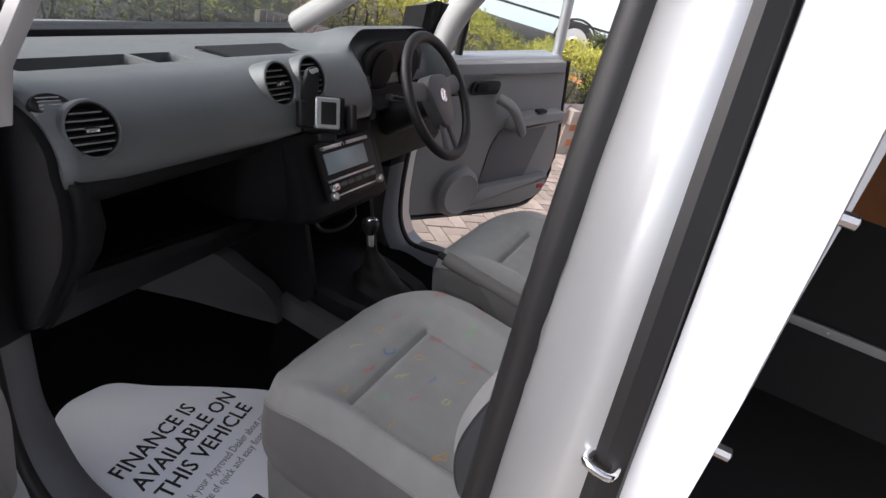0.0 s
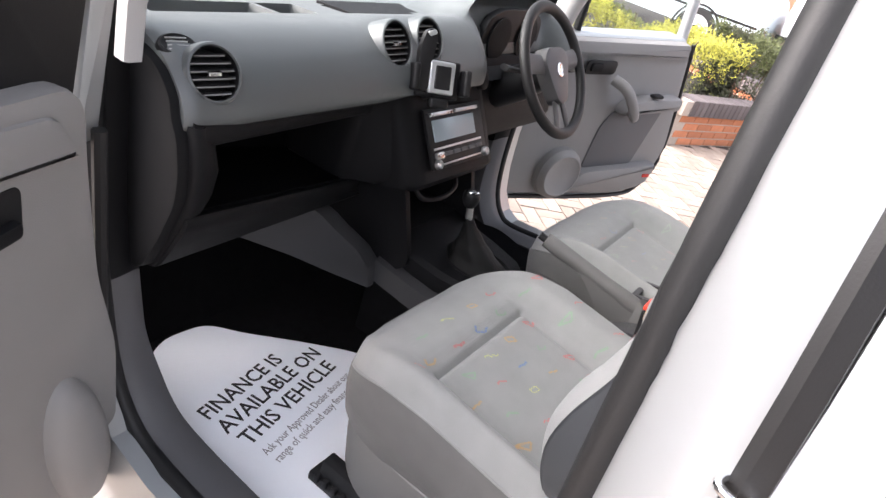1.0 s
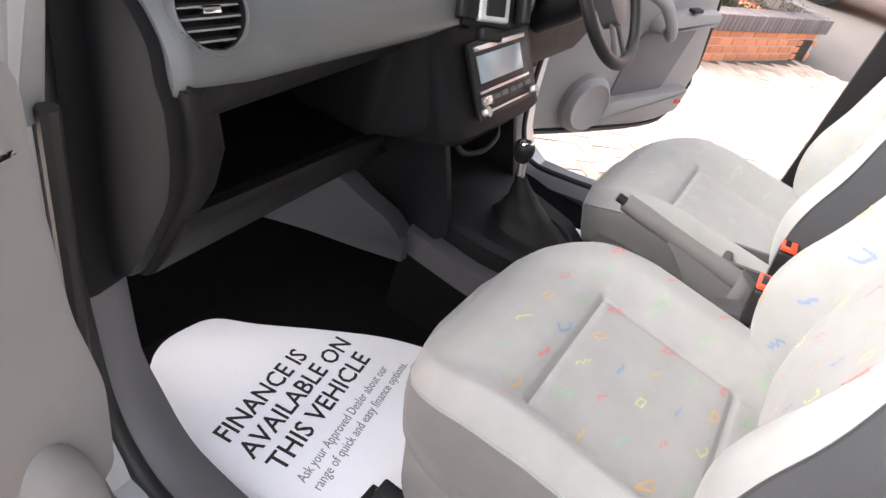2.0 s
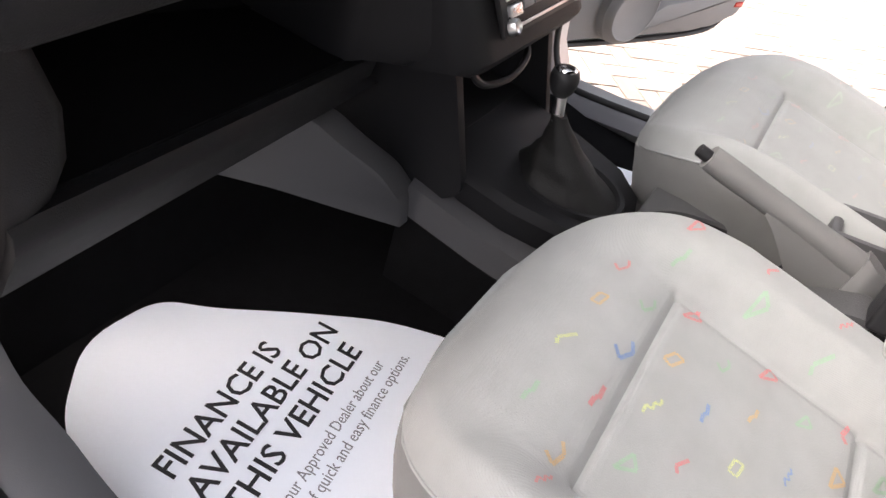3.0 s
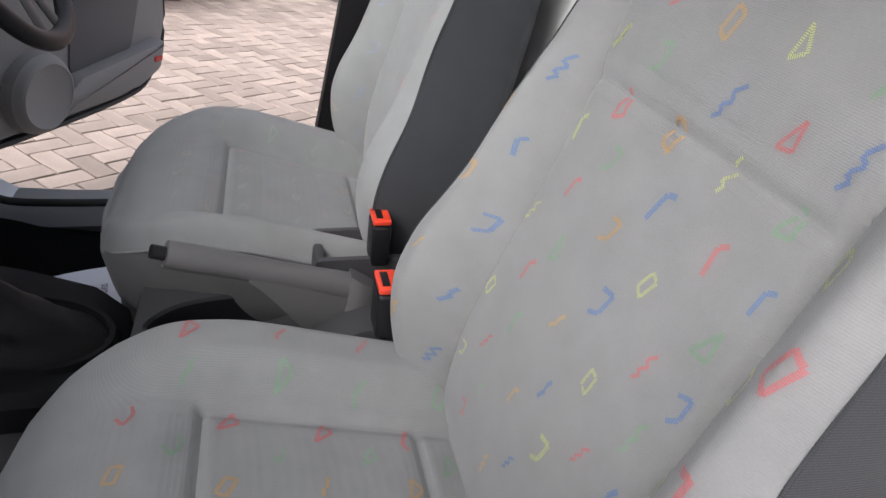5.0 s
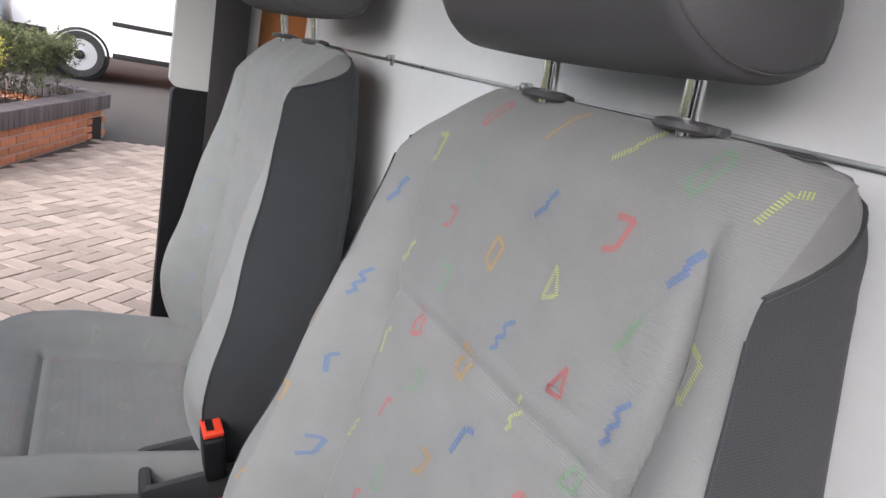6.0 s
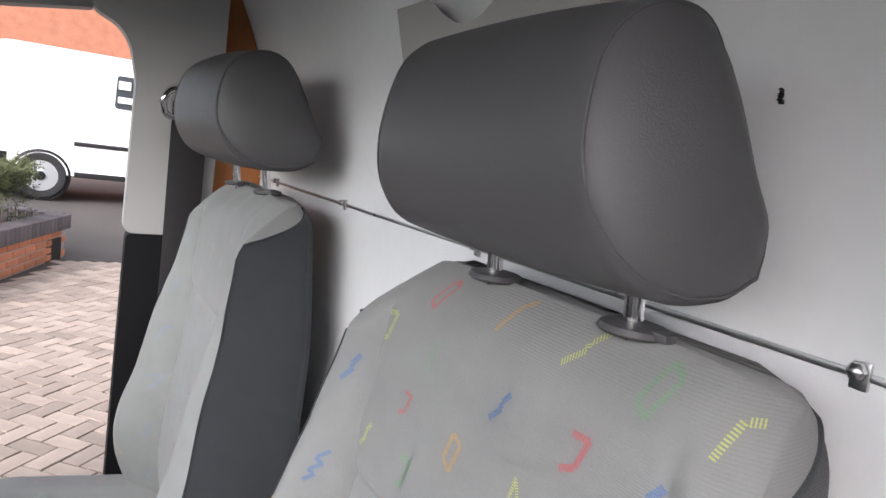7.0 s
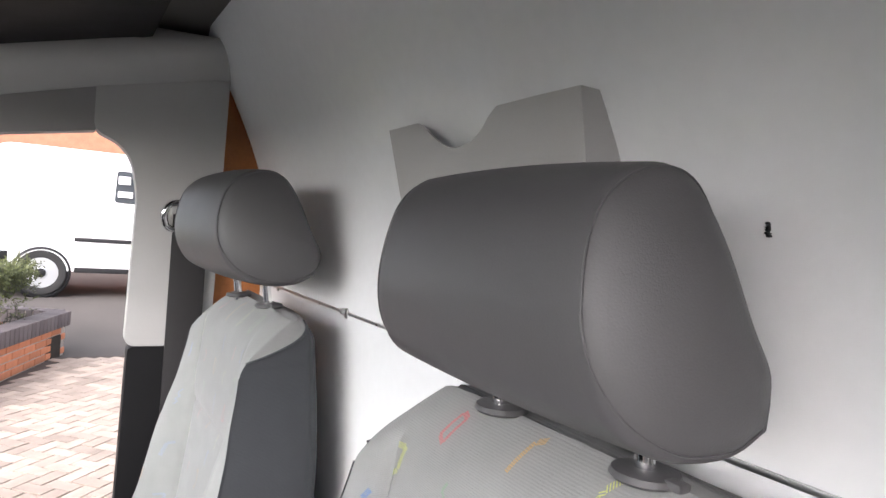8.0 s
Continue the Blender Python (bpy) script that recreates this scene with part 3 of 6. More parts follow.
def motif(bm, where, size, kind, turn, pitch, thick):
    """One woven figure: rows of stitches laid along its strokes on the surface where(a, b)."""
    c, s = math.cos(turn), math.sin(turn)
    wid = size * (0.075, 0.088, 0.06, 0.07, 0.080, 0.085)[kind]
    for stroke in FIGURES[kind]:
        line = [Vector((size * (-0.72 * x * c - y * s), size * (-0.72 * x * s + y * c), 0)) for x, y in stroke]
        for a, b in zip(line, line[1:]):
            d = (b - a).normalized()
            nrm = Vector((-d.y, d.x, 0)) * wid
            for k in range(max(2, int((b - a).length / pitch))):
                p = a + d * pitch * k
                q = p + d * thick
                bm.faces.new([bm.verts.new(where(v.x, v.y)) for v in (p + nrm, p - nrm, q - nrm, q + nrm)])


# colour columns of the woven cloth: place across the seat, colour, and which of the two row phases
BACK_COLUMNS = [(0.212, "orange", 1), (0.178, "blue", 0), (0.140, "yellow", 1), (0.093, "red", 0), (0.068, "green", 1), (0.014, "orange", 0), (-0.022, "blue", 1), (-0.057, "yellow", 0), (-0.092, "red", 1), (-0.123, "green", 0), (-0.140, "blue", 1), (-0.170, "yellow", 0), (-0.206, "red", 1)]
CUSHION_COLUMNS = [(0.216, "red", 1), (0.160, "green", 1), (0.115, "red", 0), (0.080, "green", 1), (0.039, "orange", 0), (0.001, "blue", 1), (-0.038, "yellow", 0), (-0.075, "red", 1), (-0.118, "green", 0), (-0.158, "orange", 1), (-0.200, "red", 1)]


def woven_pattern(point, columns, first, pitch, last, limit, parent, turn, seed, inks):
    rnd = random.Random(seed)
    bms = {c: bmesh.new() for c in MOTIFS}
    for k, (a, colour, phase) in enumerate(columns):
        b, row = first - phase * pitch / 2, 0
        while b > last:
            ca, cb = a + rnd.uniform(-0.004, 0.004), b + rnd.uniform(-0.004, 0.004)
            if abs(ca) + 0.010 < limit(cb):
                thin = (0.0016, 0.0008) if colour == "yellow" else (0.0012, 0.0009)
                motif(bms[colour], lambda x, y: point(ca + x, cb + y, 0.0008), rnd.uniform(0.021, 0.030), (1, 4, 5, 2)[(k + row) % 4] if colour == "blue" else (k * 5 + row * 7 + rnd.randrange(2)) % 6, turn + rnd.uniform(-0.22, 0.22), *thin)
            b -= pitch
            row += 1
    for c, bm in bms.items():
        ob = part("woven_pattern", bm, inks[c], parent, c + " woven figures in the cloth", smooth=60, fix=False)
        ob["kind"] = "stuff"


def build_seat(cx):
    seat = thing("front_seat", "grey cloth van seat with coloured woven figures and headrest", "seat", (cx, 0.36, 0.42), "front seats")
    base = Matrix.Translation((0, -0.36, -0.44))

    def add(name, bm, mats, label="", parent=seat, smooth=40, fix=True):
        bm.transform(base)
        return part(name, bm, mats, parent, label, smooth, fix)

    # backrest: cloth front and top, darker side panels whose seam runs back to the rear top corner
    bm = bmesh.new()
    rings, heights = [], []
    zs = [0.79 + 0.0058 * k for k in range(103)] + [1.3865 + 0.0021 * k for k in range(34)] + [BACK_TOP - 0.001, BACK_TOP]
    nf, ns = 140, 36
    us = [-1 + 2 * k / nf for k in range(nf + 1)]
    for z in zs:
        w = curve(BACK_W, z)
        front = [back_point(u * w, z) for u in us]
        e = front[-1].x
        yr = rear_line(z)
        side = [flank_point(z, k / ns) for k in range(1, ns + 1)]
        side += [Vector((e * q, yr - 0.004, z)) for q in (0.80, 0.4, 0.0)]
        rings.append(front + side + [Vector((-v.x, v.y, v.z)) for v in side[-2::-1]])
    count = len(rings[0])

    def panel(i, j):
        k = j - nf if j <= count // 2 + nf // 2 else count - 1 - j
        return 1 if 0 <= k < ns and zs[i] < 1.400 + 0.050 * (k + 1) / ns else 1 if k >= ns and zs[i] < 1.44 else 0

    loft(bm, rings, mat=panel)
    add("backrest", bm, [CLOTH, CLOTH_SIDE], smooth=70)
    # stitched seam along the side panels
    for s in (-1, 1):
        bm = bmesh.new()
        line = []
        for z in zs[12:104:3]:
            p = back_point(curve(BACK_W, z), z)
            line.append(Vector((s * (p.x + 0.0005), p.y + 0.0005, p.z)))
        tube(bm, line, 0.0009, 6)
        line = [flank_point(1.4015 + 0.050 * k / 24, k / 24) for k in range(25)]
        tube(bm, [Vector((s * (v.x + 0.0004), v.y, v.z + 0.0004)) for v in line], 0.0017, 6)
        add("edge_piping", bm, CLOTH_SIDE)
    # cushion
    bm = bmesh.new()
    rings = []
    ys = [0.10 + 0.00475 * k for k in range(105)] + [0.601, 0.608, 0.615, 0.622, 0.629, 0.636, 0.641, 0.645, 0.648, 0.650]
    for y in ys:
        w = cushion_width(y)
        top = [cushion_point(u * w, y) for u in us]
        zb = 0.690 + 0.05 * step(0.59, 0.65, y)
        e, z1 = top[-1].x, top[-1].z
        side = [Vector((e + 0.003, y, z1 * 0.75 + zb * 0.25)), Vector((e + 0.002, y, z1 * 0.4 + zb * 0.6)), Vector((e - 0.006, y, zb + 0.006)), Vector((e * 0.9, y, zb)), Vector((0, y, zb))]
        rings.append(top + side + [Vector((-v.x, v.y, v.z)) for v in side[-2::-1]])
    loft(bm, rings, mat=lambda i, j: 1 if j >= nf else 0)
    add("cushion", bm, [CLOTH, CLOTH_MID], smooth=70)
    bm = bmesh.new()
    edge = []
    for y in ys[6::4] + ys[-1:]:
        p = cushion_point(cushion_width(y), y)
        edge.append(Vector((p.x + 0.0005, y, p.z - 0.001)))
    tube(bm, edge + [Vector((-v.x, v.y, v.z)) for v in edge[::-1]], 0.0022, 6)
    add("edge_piping", bm, CLOTH)
    # plastic valance under the cushion
    bm = bmesh.new()
    rings = []
    for z, g in ((0.55, 0.95), (0.565, 0.965), (0.64, 1.0), (0.700, 1.012), (0.706, 0.99)):
        ring = []
        for k in range(41):
            a = math.pi * k / 40
            c, s = math.cos(a), math.sin(a)
            ring.append((0.262 * g * (abs(c) ** 0.45) * (1 if c > 0 else -1), 0.34 + 0.275 * g * (s ** 0.6), z))
        ring += [(-0.262 * g, 0.11, z), (0.262 * g, 0.11, z)]
        rings.append(ring)
    loft(bm, rings)
    add("valance", bm, VALANCE, "grey plastic seat valance")
    for s in (-1, 1):
        bm = bmesh.new()
        rbox(bm, (s * 0.215 - 0.022, 0.05, 0.484), (s * 0.215 + 0.022, 0.62, 0.508), 0.006)
        rbox(bm, (s * 0.215 - 0.016, 0.08, 0.505), (s * 0.215 + 0.016, 0.60, 0.552), 0.006)
        for k in range(7):
            rbox(bm, (s * 0.215 - 0.026, 0.46 + 0.022 * k, 0.495), (s * 0.215 + 0.026, 0.472 + 0.022 * k, 0.517), 0.003)
        add("runner", bm, BLACK, "black toothed seat runner")
    # recliner hinges
    for s in (-1, 1):
        bm = bmesh.new()
        lathe(bm, [(0.0, -0.012), (0.04, -0.012), (0.046, 0.0), (0.04, 0.012), (0.0, 0.014)], Matrix.Translation((s * 0.262, 0.135, 0.745)) @ pose(0, 0, 0, 0, 90, 0), 20)
        add("recliner_cap", bm, TRIM)
        bm = bmesh.new()
        rbox(bm, (s * 0.25 - 0.012, 0.13, 0.755), (s * 0.25 + 0.012, 0.24, 0.795), 0.008)
        add("hinge_cover", bm, TRIM_LIGHT)
    # headrest
    bm = bmesh.new()
    hp = [(0.071, 1.492), (0.094, 1.479), (0.128, 1.478), (0.156, 1.494), (0.171, 1.522), (0.176, 1.555), (0.172, 1.590), (0.162, 1.620), (0.143, 1.640), (0.119, 1.646), (0.101, 1.636), (0.086, 1.603), (0.073, 1.555), (0.063, 1.522)]
    hp = [tuple(p)[1:] for p in smooth_path([(0, *p) for p in hp + hp[:1]], 4)][:-1]
    hp = [(y, 1.562 + 0.915 * (z - 1.562)) for y, z in hp]
    cy, cz = 0.112, 1.556
    flare = lambda x, y, z: (1 + (0.6 if x > 0 else 1.5) * (1.556 - z)) * (1 + 1.6 * (0.112 - y))
    rings = []
    for k in range(49):
        x = -0.141 + 0.282 * k / 48
        a = abs(x)
        g = (1 - 0.04 * (a / 0.118) ** 2) if a < 0.118 else 0.96 * math.sqrt(max(0.0, 1 - ((a - 0.118) / 0.0212) ** 2.0))
        g = max(g, 0.06)
        x *= 1.07 if x > 0 else 0.975
        rings.append([(x * flare(x, cy + (y - cy) * g, cz + (z - cz) * g), cy + (y - cy) * g, cz + (z - cz) * g) for y, z in hp])
    loft(bm, rings)
    rest = add("headrest", bm, VINYL, "charcoal vinyl headrest with stitched side seams", smooth=80)
    for s in (-1, 1):
        bm = bmesh.new()
        ring = []
        for y, z in hp:
            a = 0.1205 + 0.006 * step(1.55, 1.488, z) + 0.003 * step(1.60, 1.64, z)
            g = 0.962 if a < 0.118 else 0.962 * math.sqrt(1 - ((a - 0.118) / 0.0212) ** 2)
            ring.append((s * a * (1.07 if s > 0 else 0.975) * flare(s, cy + (y - cy) * g, cz + (z - cz) * g), cy + (y - cy) * g, cz + (z - cz) * g))
        tube(bm, ring + ring[:1], 0.0008, 6)
        add("side_seam", bm, VINYL, parent=rest)
    for s in (-1, 1):
        bm = bmesh.new()
        tube(bm, [(s * 0.0715 - 0.004, 0.083, 1.45), (s * 0.0715 - 0.004, 0.088, 1.50)], 0.0062, 14)
        add("headrest_post", bm, CHROME, "bright chrome headrest post")
        bm = bmesh.new()
        lathe(bm, [(0.0, 0.0), (0.019, 0.0), (0.0215, 0.002), (0.020, 0.0055), (0.012, 0.0075), (0.008, 0.0075), (0.0, 0.007)], Matrix.Translation((s * 0.0715 - 0.004, 0.083, 1.4565)), 20)
        if s < 0:
            rbox(bm, (s * 0.0715 - 0.032, 0.078, 1.458), (s * 0.0715 - 0.020, 0.088, 1.4635), 0.002)
        add("post_guide", bm, VINYL)
    return seat


seat_p = build_seat(-0.333)
seat_d = copy_thing(seat_p, Matrix.Translation((0.386, 0.36, 0.42)))
tagged(seat_d, "grey cloth driver's seat beside the open driver's door")
# the driver's backrest stands a little more upright, its deeper headrest slightly turned
LEAN = Matrix.Translation((0, -0.225, 0.305)) @ Matrix.Rotation(radians(-2.4), 4, "X") @ Matrix.Translation((0, 0.225, -0.305))
TWIST = Matrix.Translation((0, -0.277, 1.10)) @ Matrix.Rotation(radians(5), 4, "Z") @ Matrix.Translation((0, 0.277, -1.10))
DEEPER = Matrix.Translation((0, -0.266, 1.134)) @ Matrix.Diagonal((1.10, 1.34, 1.13, 1)) @ Matrix.Translation((0, 0.248, -1.116))
woven_pattern(back_pattern, BACK_COLUMNS, 1.440, 0.0915, 0.86, lambda z: curve(BACK_W, z) * 0.97 if z < 1.445 else 0, seat_p, -0.05, 3, MOTIFS)
woven_pattern(back_pattern, BACK_COLUMNS, 1.440, 0.0915, 0.86, lambda z: curve(BACK_W, z) * 0.97 if z < 1.445 else 0, seat_d, -0.05, 4, FADED)
for child in seat_d.children:
    kind = child.name.split(".")[0]
    if kind == "headrest":
        child.matrix_local = LEAN @ TWIST @ DEEPER
    elif kind in ("headrest_post", "post_guide"):
        child.matrix_local = LEAN @ TWIST
    elif kind in ("backrest", "woven_pattern") or (kind == "edge_piping" and max(v.co.z for v in child.data.vertices) > 0.6):
        child.matrix_local = LEAN
for seat, inks in ((seat_p, MOTIFS), (seat_d, FADED)):
    woven_pattern(lambda x, y, l: cushion_point(x, y, l) - Vector((0, 0.36, 0.44)), CUSHION_COLUMNS, 0.535, 0.0995, 0.15, lambda y: cushion_width(y) * 0.90, seat, 0.9, 5, inks)


# ---- dashboard ----
dash = thing("dashboard", "dark grey plastic dashboard with round vents and open shelf", "dashboard", (0, 1.2, 1.0))
DB = Matrix.Translation((0, -1.2, -1.0))


def dpart(name, bm, mats, label="", parent=None, smooth=40):
    bm.transform(DB)
    return part(name, bm, mats, parent or dash, label, smooth)


def dash_ring(x):
    """Cross-section of the upper dashboard at x: top, brow, face and lower lip."""
    hood = step(0.12, 0.22, x) * (1 - step(0.58, 0.68, x))
    tray = (step(-0.632, -0.628, x) - step(-0.375, -0.371, x)) + (step(-0.36, -0.356, x) - step(-0.262, -0.258, x)) + (step(-0.175, -0.171, x) - step(0.075, 0.079, x))
    end = step(0.70, 0.76, abs(x - 0.01))
    mid = step(-0.27, -0.16, x)
    base = [(1.64, 1.095), (1.50, 1.135), (1.35, 1.165), (1.22, 1.190), (1.172, 1.199), (1.168, 1.200 - 0.055 * tray), (1.092, 1.206 - 0.055 * tray), (1.088, 1.207), (1.05, 1.214), (1.0, 1.219), (0.962, 1.213), (0.930, 1.198), (0.905, 1.178), (0.886, 1.155), (0.876, 1.132), (0.875, 1.112), (0.884, 1.098), (0.93, 1.090), (1.64, 1.05)]
    out = []
    for k, (y, z) in enumerate(base):
        if 2 < k < 17:
            z += hood * 0.075 * bell(y - 1.02, 0.16)
            z += mid * (1 - hood) * 0.02 * bell(y - 0.97, 0.08)
            if y < 0.97:
                y += hood * 0.10
        y2 = y + end * 0.03 * (1 if y < 1.0 else 0)
        out.append(Vector((x, y2, z - end * 0.02)))
    face = smooth_path(out[8:17], 5)
    return out[:8] + face + out[17:]


VENTS = [(Vector((-0.654, 0.901, 1.180)), 0.040, -30, -6), (Vector((-0.204, 0.920, 1.206)), 0.043, -30, 0), (Vector((-0.090, 0.922, 1.212)), 0.043, -30, 0)]


def vent_pose(c, tilt, yaw):
    return Matrix.Translation(c) @ pose(0, 0, 0, 90 + tilt, 0, yaw)


xs = sorted([-0.712, -0.705, -0.70] + [-0.68 + 0.02 * k for k in range(72)] + [-0.633, -0.627, -0.376, -0.370, -0.361, -0.355, -0.263, -0.257, -0.176, -0.170, 0.074, 0.080] + [c.x - 0.05 + 0.004 * k for c, *_ in VENTS for k in range(26)])
xs = [x for k, x in enumerate(xs) if k == 0 or x - xs[k - 1] > 1e-4]
bm = bmesh.new()
# Underside shade put into colour: these faces take the near-black lower plastic.
SHADED_UNDER = len(dash_ring(0.0)) - 5
loft(bm, [dash_ring(x) for x in xs if x < 0.765], mat=lambda i, j: 1 if j >= SHADED_UNDER else 0)
for c, r, tilt, yaw in VENTS:
    m = vent_pose(c, tilt, yaw)
    inv = m.inverted()
    for v in bm.verts:
        q = inv @ v.co
        if q.xy.length < r * 1.0 and abs(q.z) < 0.05:
            v.co = m @ Vector((q.x, q.y, -0.034))
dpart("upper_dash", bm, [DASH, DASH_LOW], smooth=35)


def round_vent(x, y, z, r, tilt, yaw):
    m = Matrix.Translation((x, y, z)) @ pose(0, 0, 0, 90 + tilt, 0, yaw)
    bm = bmesh.new()
    lathe(bm, [(r * 0.97, -0.040), (r * 0.99, 0.0005), (r * 1.03, 0.0035), (r * 1.11, 0.002), (r * 1.18, -0.006), (r * 1.22, -0.05), (r * 0.97, -0.05)], m, 40)
    vent = dpart("air_vent", bm, DASH, "round air vent with dark slats")
    bm = bmesh.new()
    lathe(bm, [(0.0, -0.024), (r * 0.95, -0.024), (r * 0.975, 0.001), (r * 0.985, 0.001), (r * 0.985, -0.027), (0.0, -0.027)], m, 32)
    dpart("vent_throat", bm, BLACK, parent=vent)
    for k in range(6):
        h = r * (-0.70 + 0.28 * k)
        half = math.sqrt(max(0.0, (r * 0.95) ** 2 - h * h))
        bm = bmesh.new()
        rbox(bm, (-half, h - 0.0022, -0.020), (half, h + 0.0022, -0.006), 0.001, m=m)
        rbox(bm, (-half * 0.97, h - 0.0030, -0.007), (half * 0.97, h - 0.0008, -0.0045), 0.0006, m=m, mat=1)
        dpart("slat", bm, [BLACK, DOOR_TRIM], parent=vent)
    bm = bmesh.new()
    rbox(bm, (-0.011, -0.004, -0.006), (0.011, 0.004, 0.002), 0.002, m=m)
    dpart("vent_tab", bm, CHROME, parent=vent)


for c, r, tilt, yaw in VENTS:
    round_vent(*c, r, tilt, yaw)
round_vent(0.70, 0.93, 1.165, 0.046, -22, 6)
# small demister vent at the end of the top
DM = vent_pose(Vector((-0.684, 0.950, 1.206)), -55, -8) @ Matrix.Diagonal((1.25, 0.8, 1, 1))
bm = bmesh.new()
lathe(bm, [(0.0, 0.001), (0.019, 0.001), (0.021, 0.003), (0.0235, 0.001), (0.024, -0.008)], DM, 28)
dv = dpart("demister_vent", bm, BLACK)
for k in range(4):
    bm = bmesh.new()
    rbox(bm, (-0.013, -0.0125 + 0.008 * k, 0.0005), (0.013, -0.0105 + 0.008 * k, 0.003), 0.0006, m=DM)
    dpart("slat", bm, TRIM_LIGHT, parent=dv)

# lower dash with the open shelf on the passenger's side: its face runs back towards the middle
SHELF_L, SHELF_R = -0.668, -0.205


def shelf_top(x):
    return Vector((x, 0.871 + 0.178 * (x + 0.667), 1.077 - 0.085 * (x + 0.667)))


def shelf_foot(x):
    return Vector((x, 0.881 + 0.178 * (x + 0.649), 0.946 - 0.175 * (x + 0.649)))


bm = bmesh.new()
rings = []
for k in range(13):
    x = -0.702 + (SHELF_R + 0.03 + 0.702) * k / 12
    p = shelf_top(x)
    rings.append([(x, p.y + 0.012, 1.118), (x, p.y + 0.001, 1.108), (x, p.y - 0.003, 1.095), (x, p.y - 0.002, p.z + 0.006), (x, p.y + 0.004, p.z), (x, p.y + 0.05, p.z + 0.004), (x, p.y + 0.06, 1.118)])
loft(bm, rings)
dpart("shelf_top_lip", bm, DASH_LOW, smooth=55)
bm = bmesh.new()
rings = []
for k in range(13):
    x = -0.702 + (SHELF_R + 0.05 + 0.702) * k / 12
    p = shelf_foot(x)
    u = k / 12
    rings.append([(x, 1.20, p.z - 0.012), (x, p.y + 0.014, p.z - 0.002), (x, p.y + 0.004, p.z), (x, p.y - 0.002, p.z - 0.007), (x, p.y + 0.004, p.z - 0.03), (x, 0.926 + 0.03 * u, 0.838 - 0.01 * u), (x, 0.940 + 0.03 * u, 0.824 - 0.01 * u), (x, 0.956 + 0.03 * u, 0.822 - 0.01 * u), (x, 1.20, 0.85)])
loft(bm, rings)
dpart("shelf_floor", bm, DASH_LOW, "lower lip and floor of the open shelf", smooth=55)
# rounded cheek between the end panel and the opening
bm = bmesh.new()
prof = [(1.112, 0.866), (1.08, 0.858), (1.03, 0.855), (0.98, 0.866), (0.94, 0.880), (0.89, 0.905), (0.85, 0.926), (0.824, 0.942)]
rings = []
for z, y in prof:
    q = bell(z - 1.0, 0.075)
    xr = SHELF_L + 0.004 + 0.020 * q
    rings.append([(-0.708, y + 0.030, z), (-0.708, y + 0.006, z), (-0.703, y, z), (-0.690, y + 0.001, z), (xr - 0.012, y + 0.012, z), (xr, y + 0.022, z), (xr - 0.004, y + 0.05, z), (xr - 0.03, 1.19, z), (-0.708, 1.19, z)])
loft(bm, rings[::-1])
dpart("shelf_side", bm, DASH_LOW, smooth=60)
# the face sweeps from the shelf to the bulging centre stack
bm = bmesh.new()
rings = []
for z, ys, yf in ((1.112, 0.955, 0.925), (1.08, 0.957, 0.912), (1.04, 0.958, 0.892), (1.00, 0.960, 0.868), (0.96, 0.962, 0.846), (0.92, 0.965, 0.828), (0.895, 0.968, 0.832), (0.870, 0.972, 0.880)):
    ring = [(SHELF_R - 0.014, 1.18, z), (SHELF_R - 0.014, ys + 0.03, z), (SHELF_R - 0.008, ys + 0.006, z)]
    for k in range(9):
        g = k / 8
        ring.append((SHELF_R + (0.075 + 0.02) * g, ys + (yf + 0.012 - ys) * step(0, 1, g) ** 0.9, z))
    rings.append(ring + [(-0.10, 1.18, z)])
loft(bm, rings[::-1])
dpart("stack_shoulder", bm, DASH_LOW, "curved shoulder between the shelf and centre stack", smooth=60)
# Black lining, made darker still to hold the shade inside the shelf.
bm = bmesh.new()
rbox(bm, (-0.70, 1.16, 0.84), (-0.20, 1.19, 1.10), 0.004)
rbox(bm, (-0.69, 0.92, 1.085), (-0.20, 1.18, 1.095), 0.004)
dpart("shaded_shelf_lining", bm, CARPET)
# Thin sheet added over the shelf floor, its black standing for shade.
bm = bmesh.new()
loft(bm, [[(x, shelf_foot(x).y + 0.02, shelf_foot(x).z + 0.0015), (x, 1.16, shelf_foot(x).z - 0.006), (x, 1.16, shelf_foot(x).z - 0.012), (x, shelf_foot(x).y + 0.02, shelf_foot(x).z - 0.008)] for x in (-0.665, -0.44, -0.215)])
dpart("shelf_floor_shade", bm, CARPET, "black sheet added for the shade on the shelf floor")
bm = bmesh.new()
pts = rounded([(0.893, 1.118), (0.900, 1.150), (0.930, 1.182), (0.975, 1.197), (1.09, 1.20), (1.09, 0.80), (0.962, 0.818), (0.942, 0.832), (0.905, 0.905), (0.872, 0.985), (0.868, 1.04), (0.878, 1.095)], 0.02)
prism(bm, pts, YZ @ Matrix.Diagonal((1, 1, -1, 1)), 0.020, 0.010)
bmesh.ops.translate(bm, verts=bm.verts, vec=(-0.708, 0, 0))
dpart("end_panel", bm, END_PANEL, "rounded dashboard end panel", smooth=50)
# driver's side lower dash and knee panel
bm = bmesh.new()
rings = []
for x in (0.20, 0.23, 0.62, 0.74):
    rings.append([(x, 0.985, 1.150), (x, 0.962, 1.12), (x, 0.950, 1.03), (x, 0.93, 0.95), (x, 0.95, 0.90), (x, 1.25, 0.88), (x, 1.25, 1.150)])
loft(bm, rings)
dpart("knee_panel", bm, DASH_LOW)
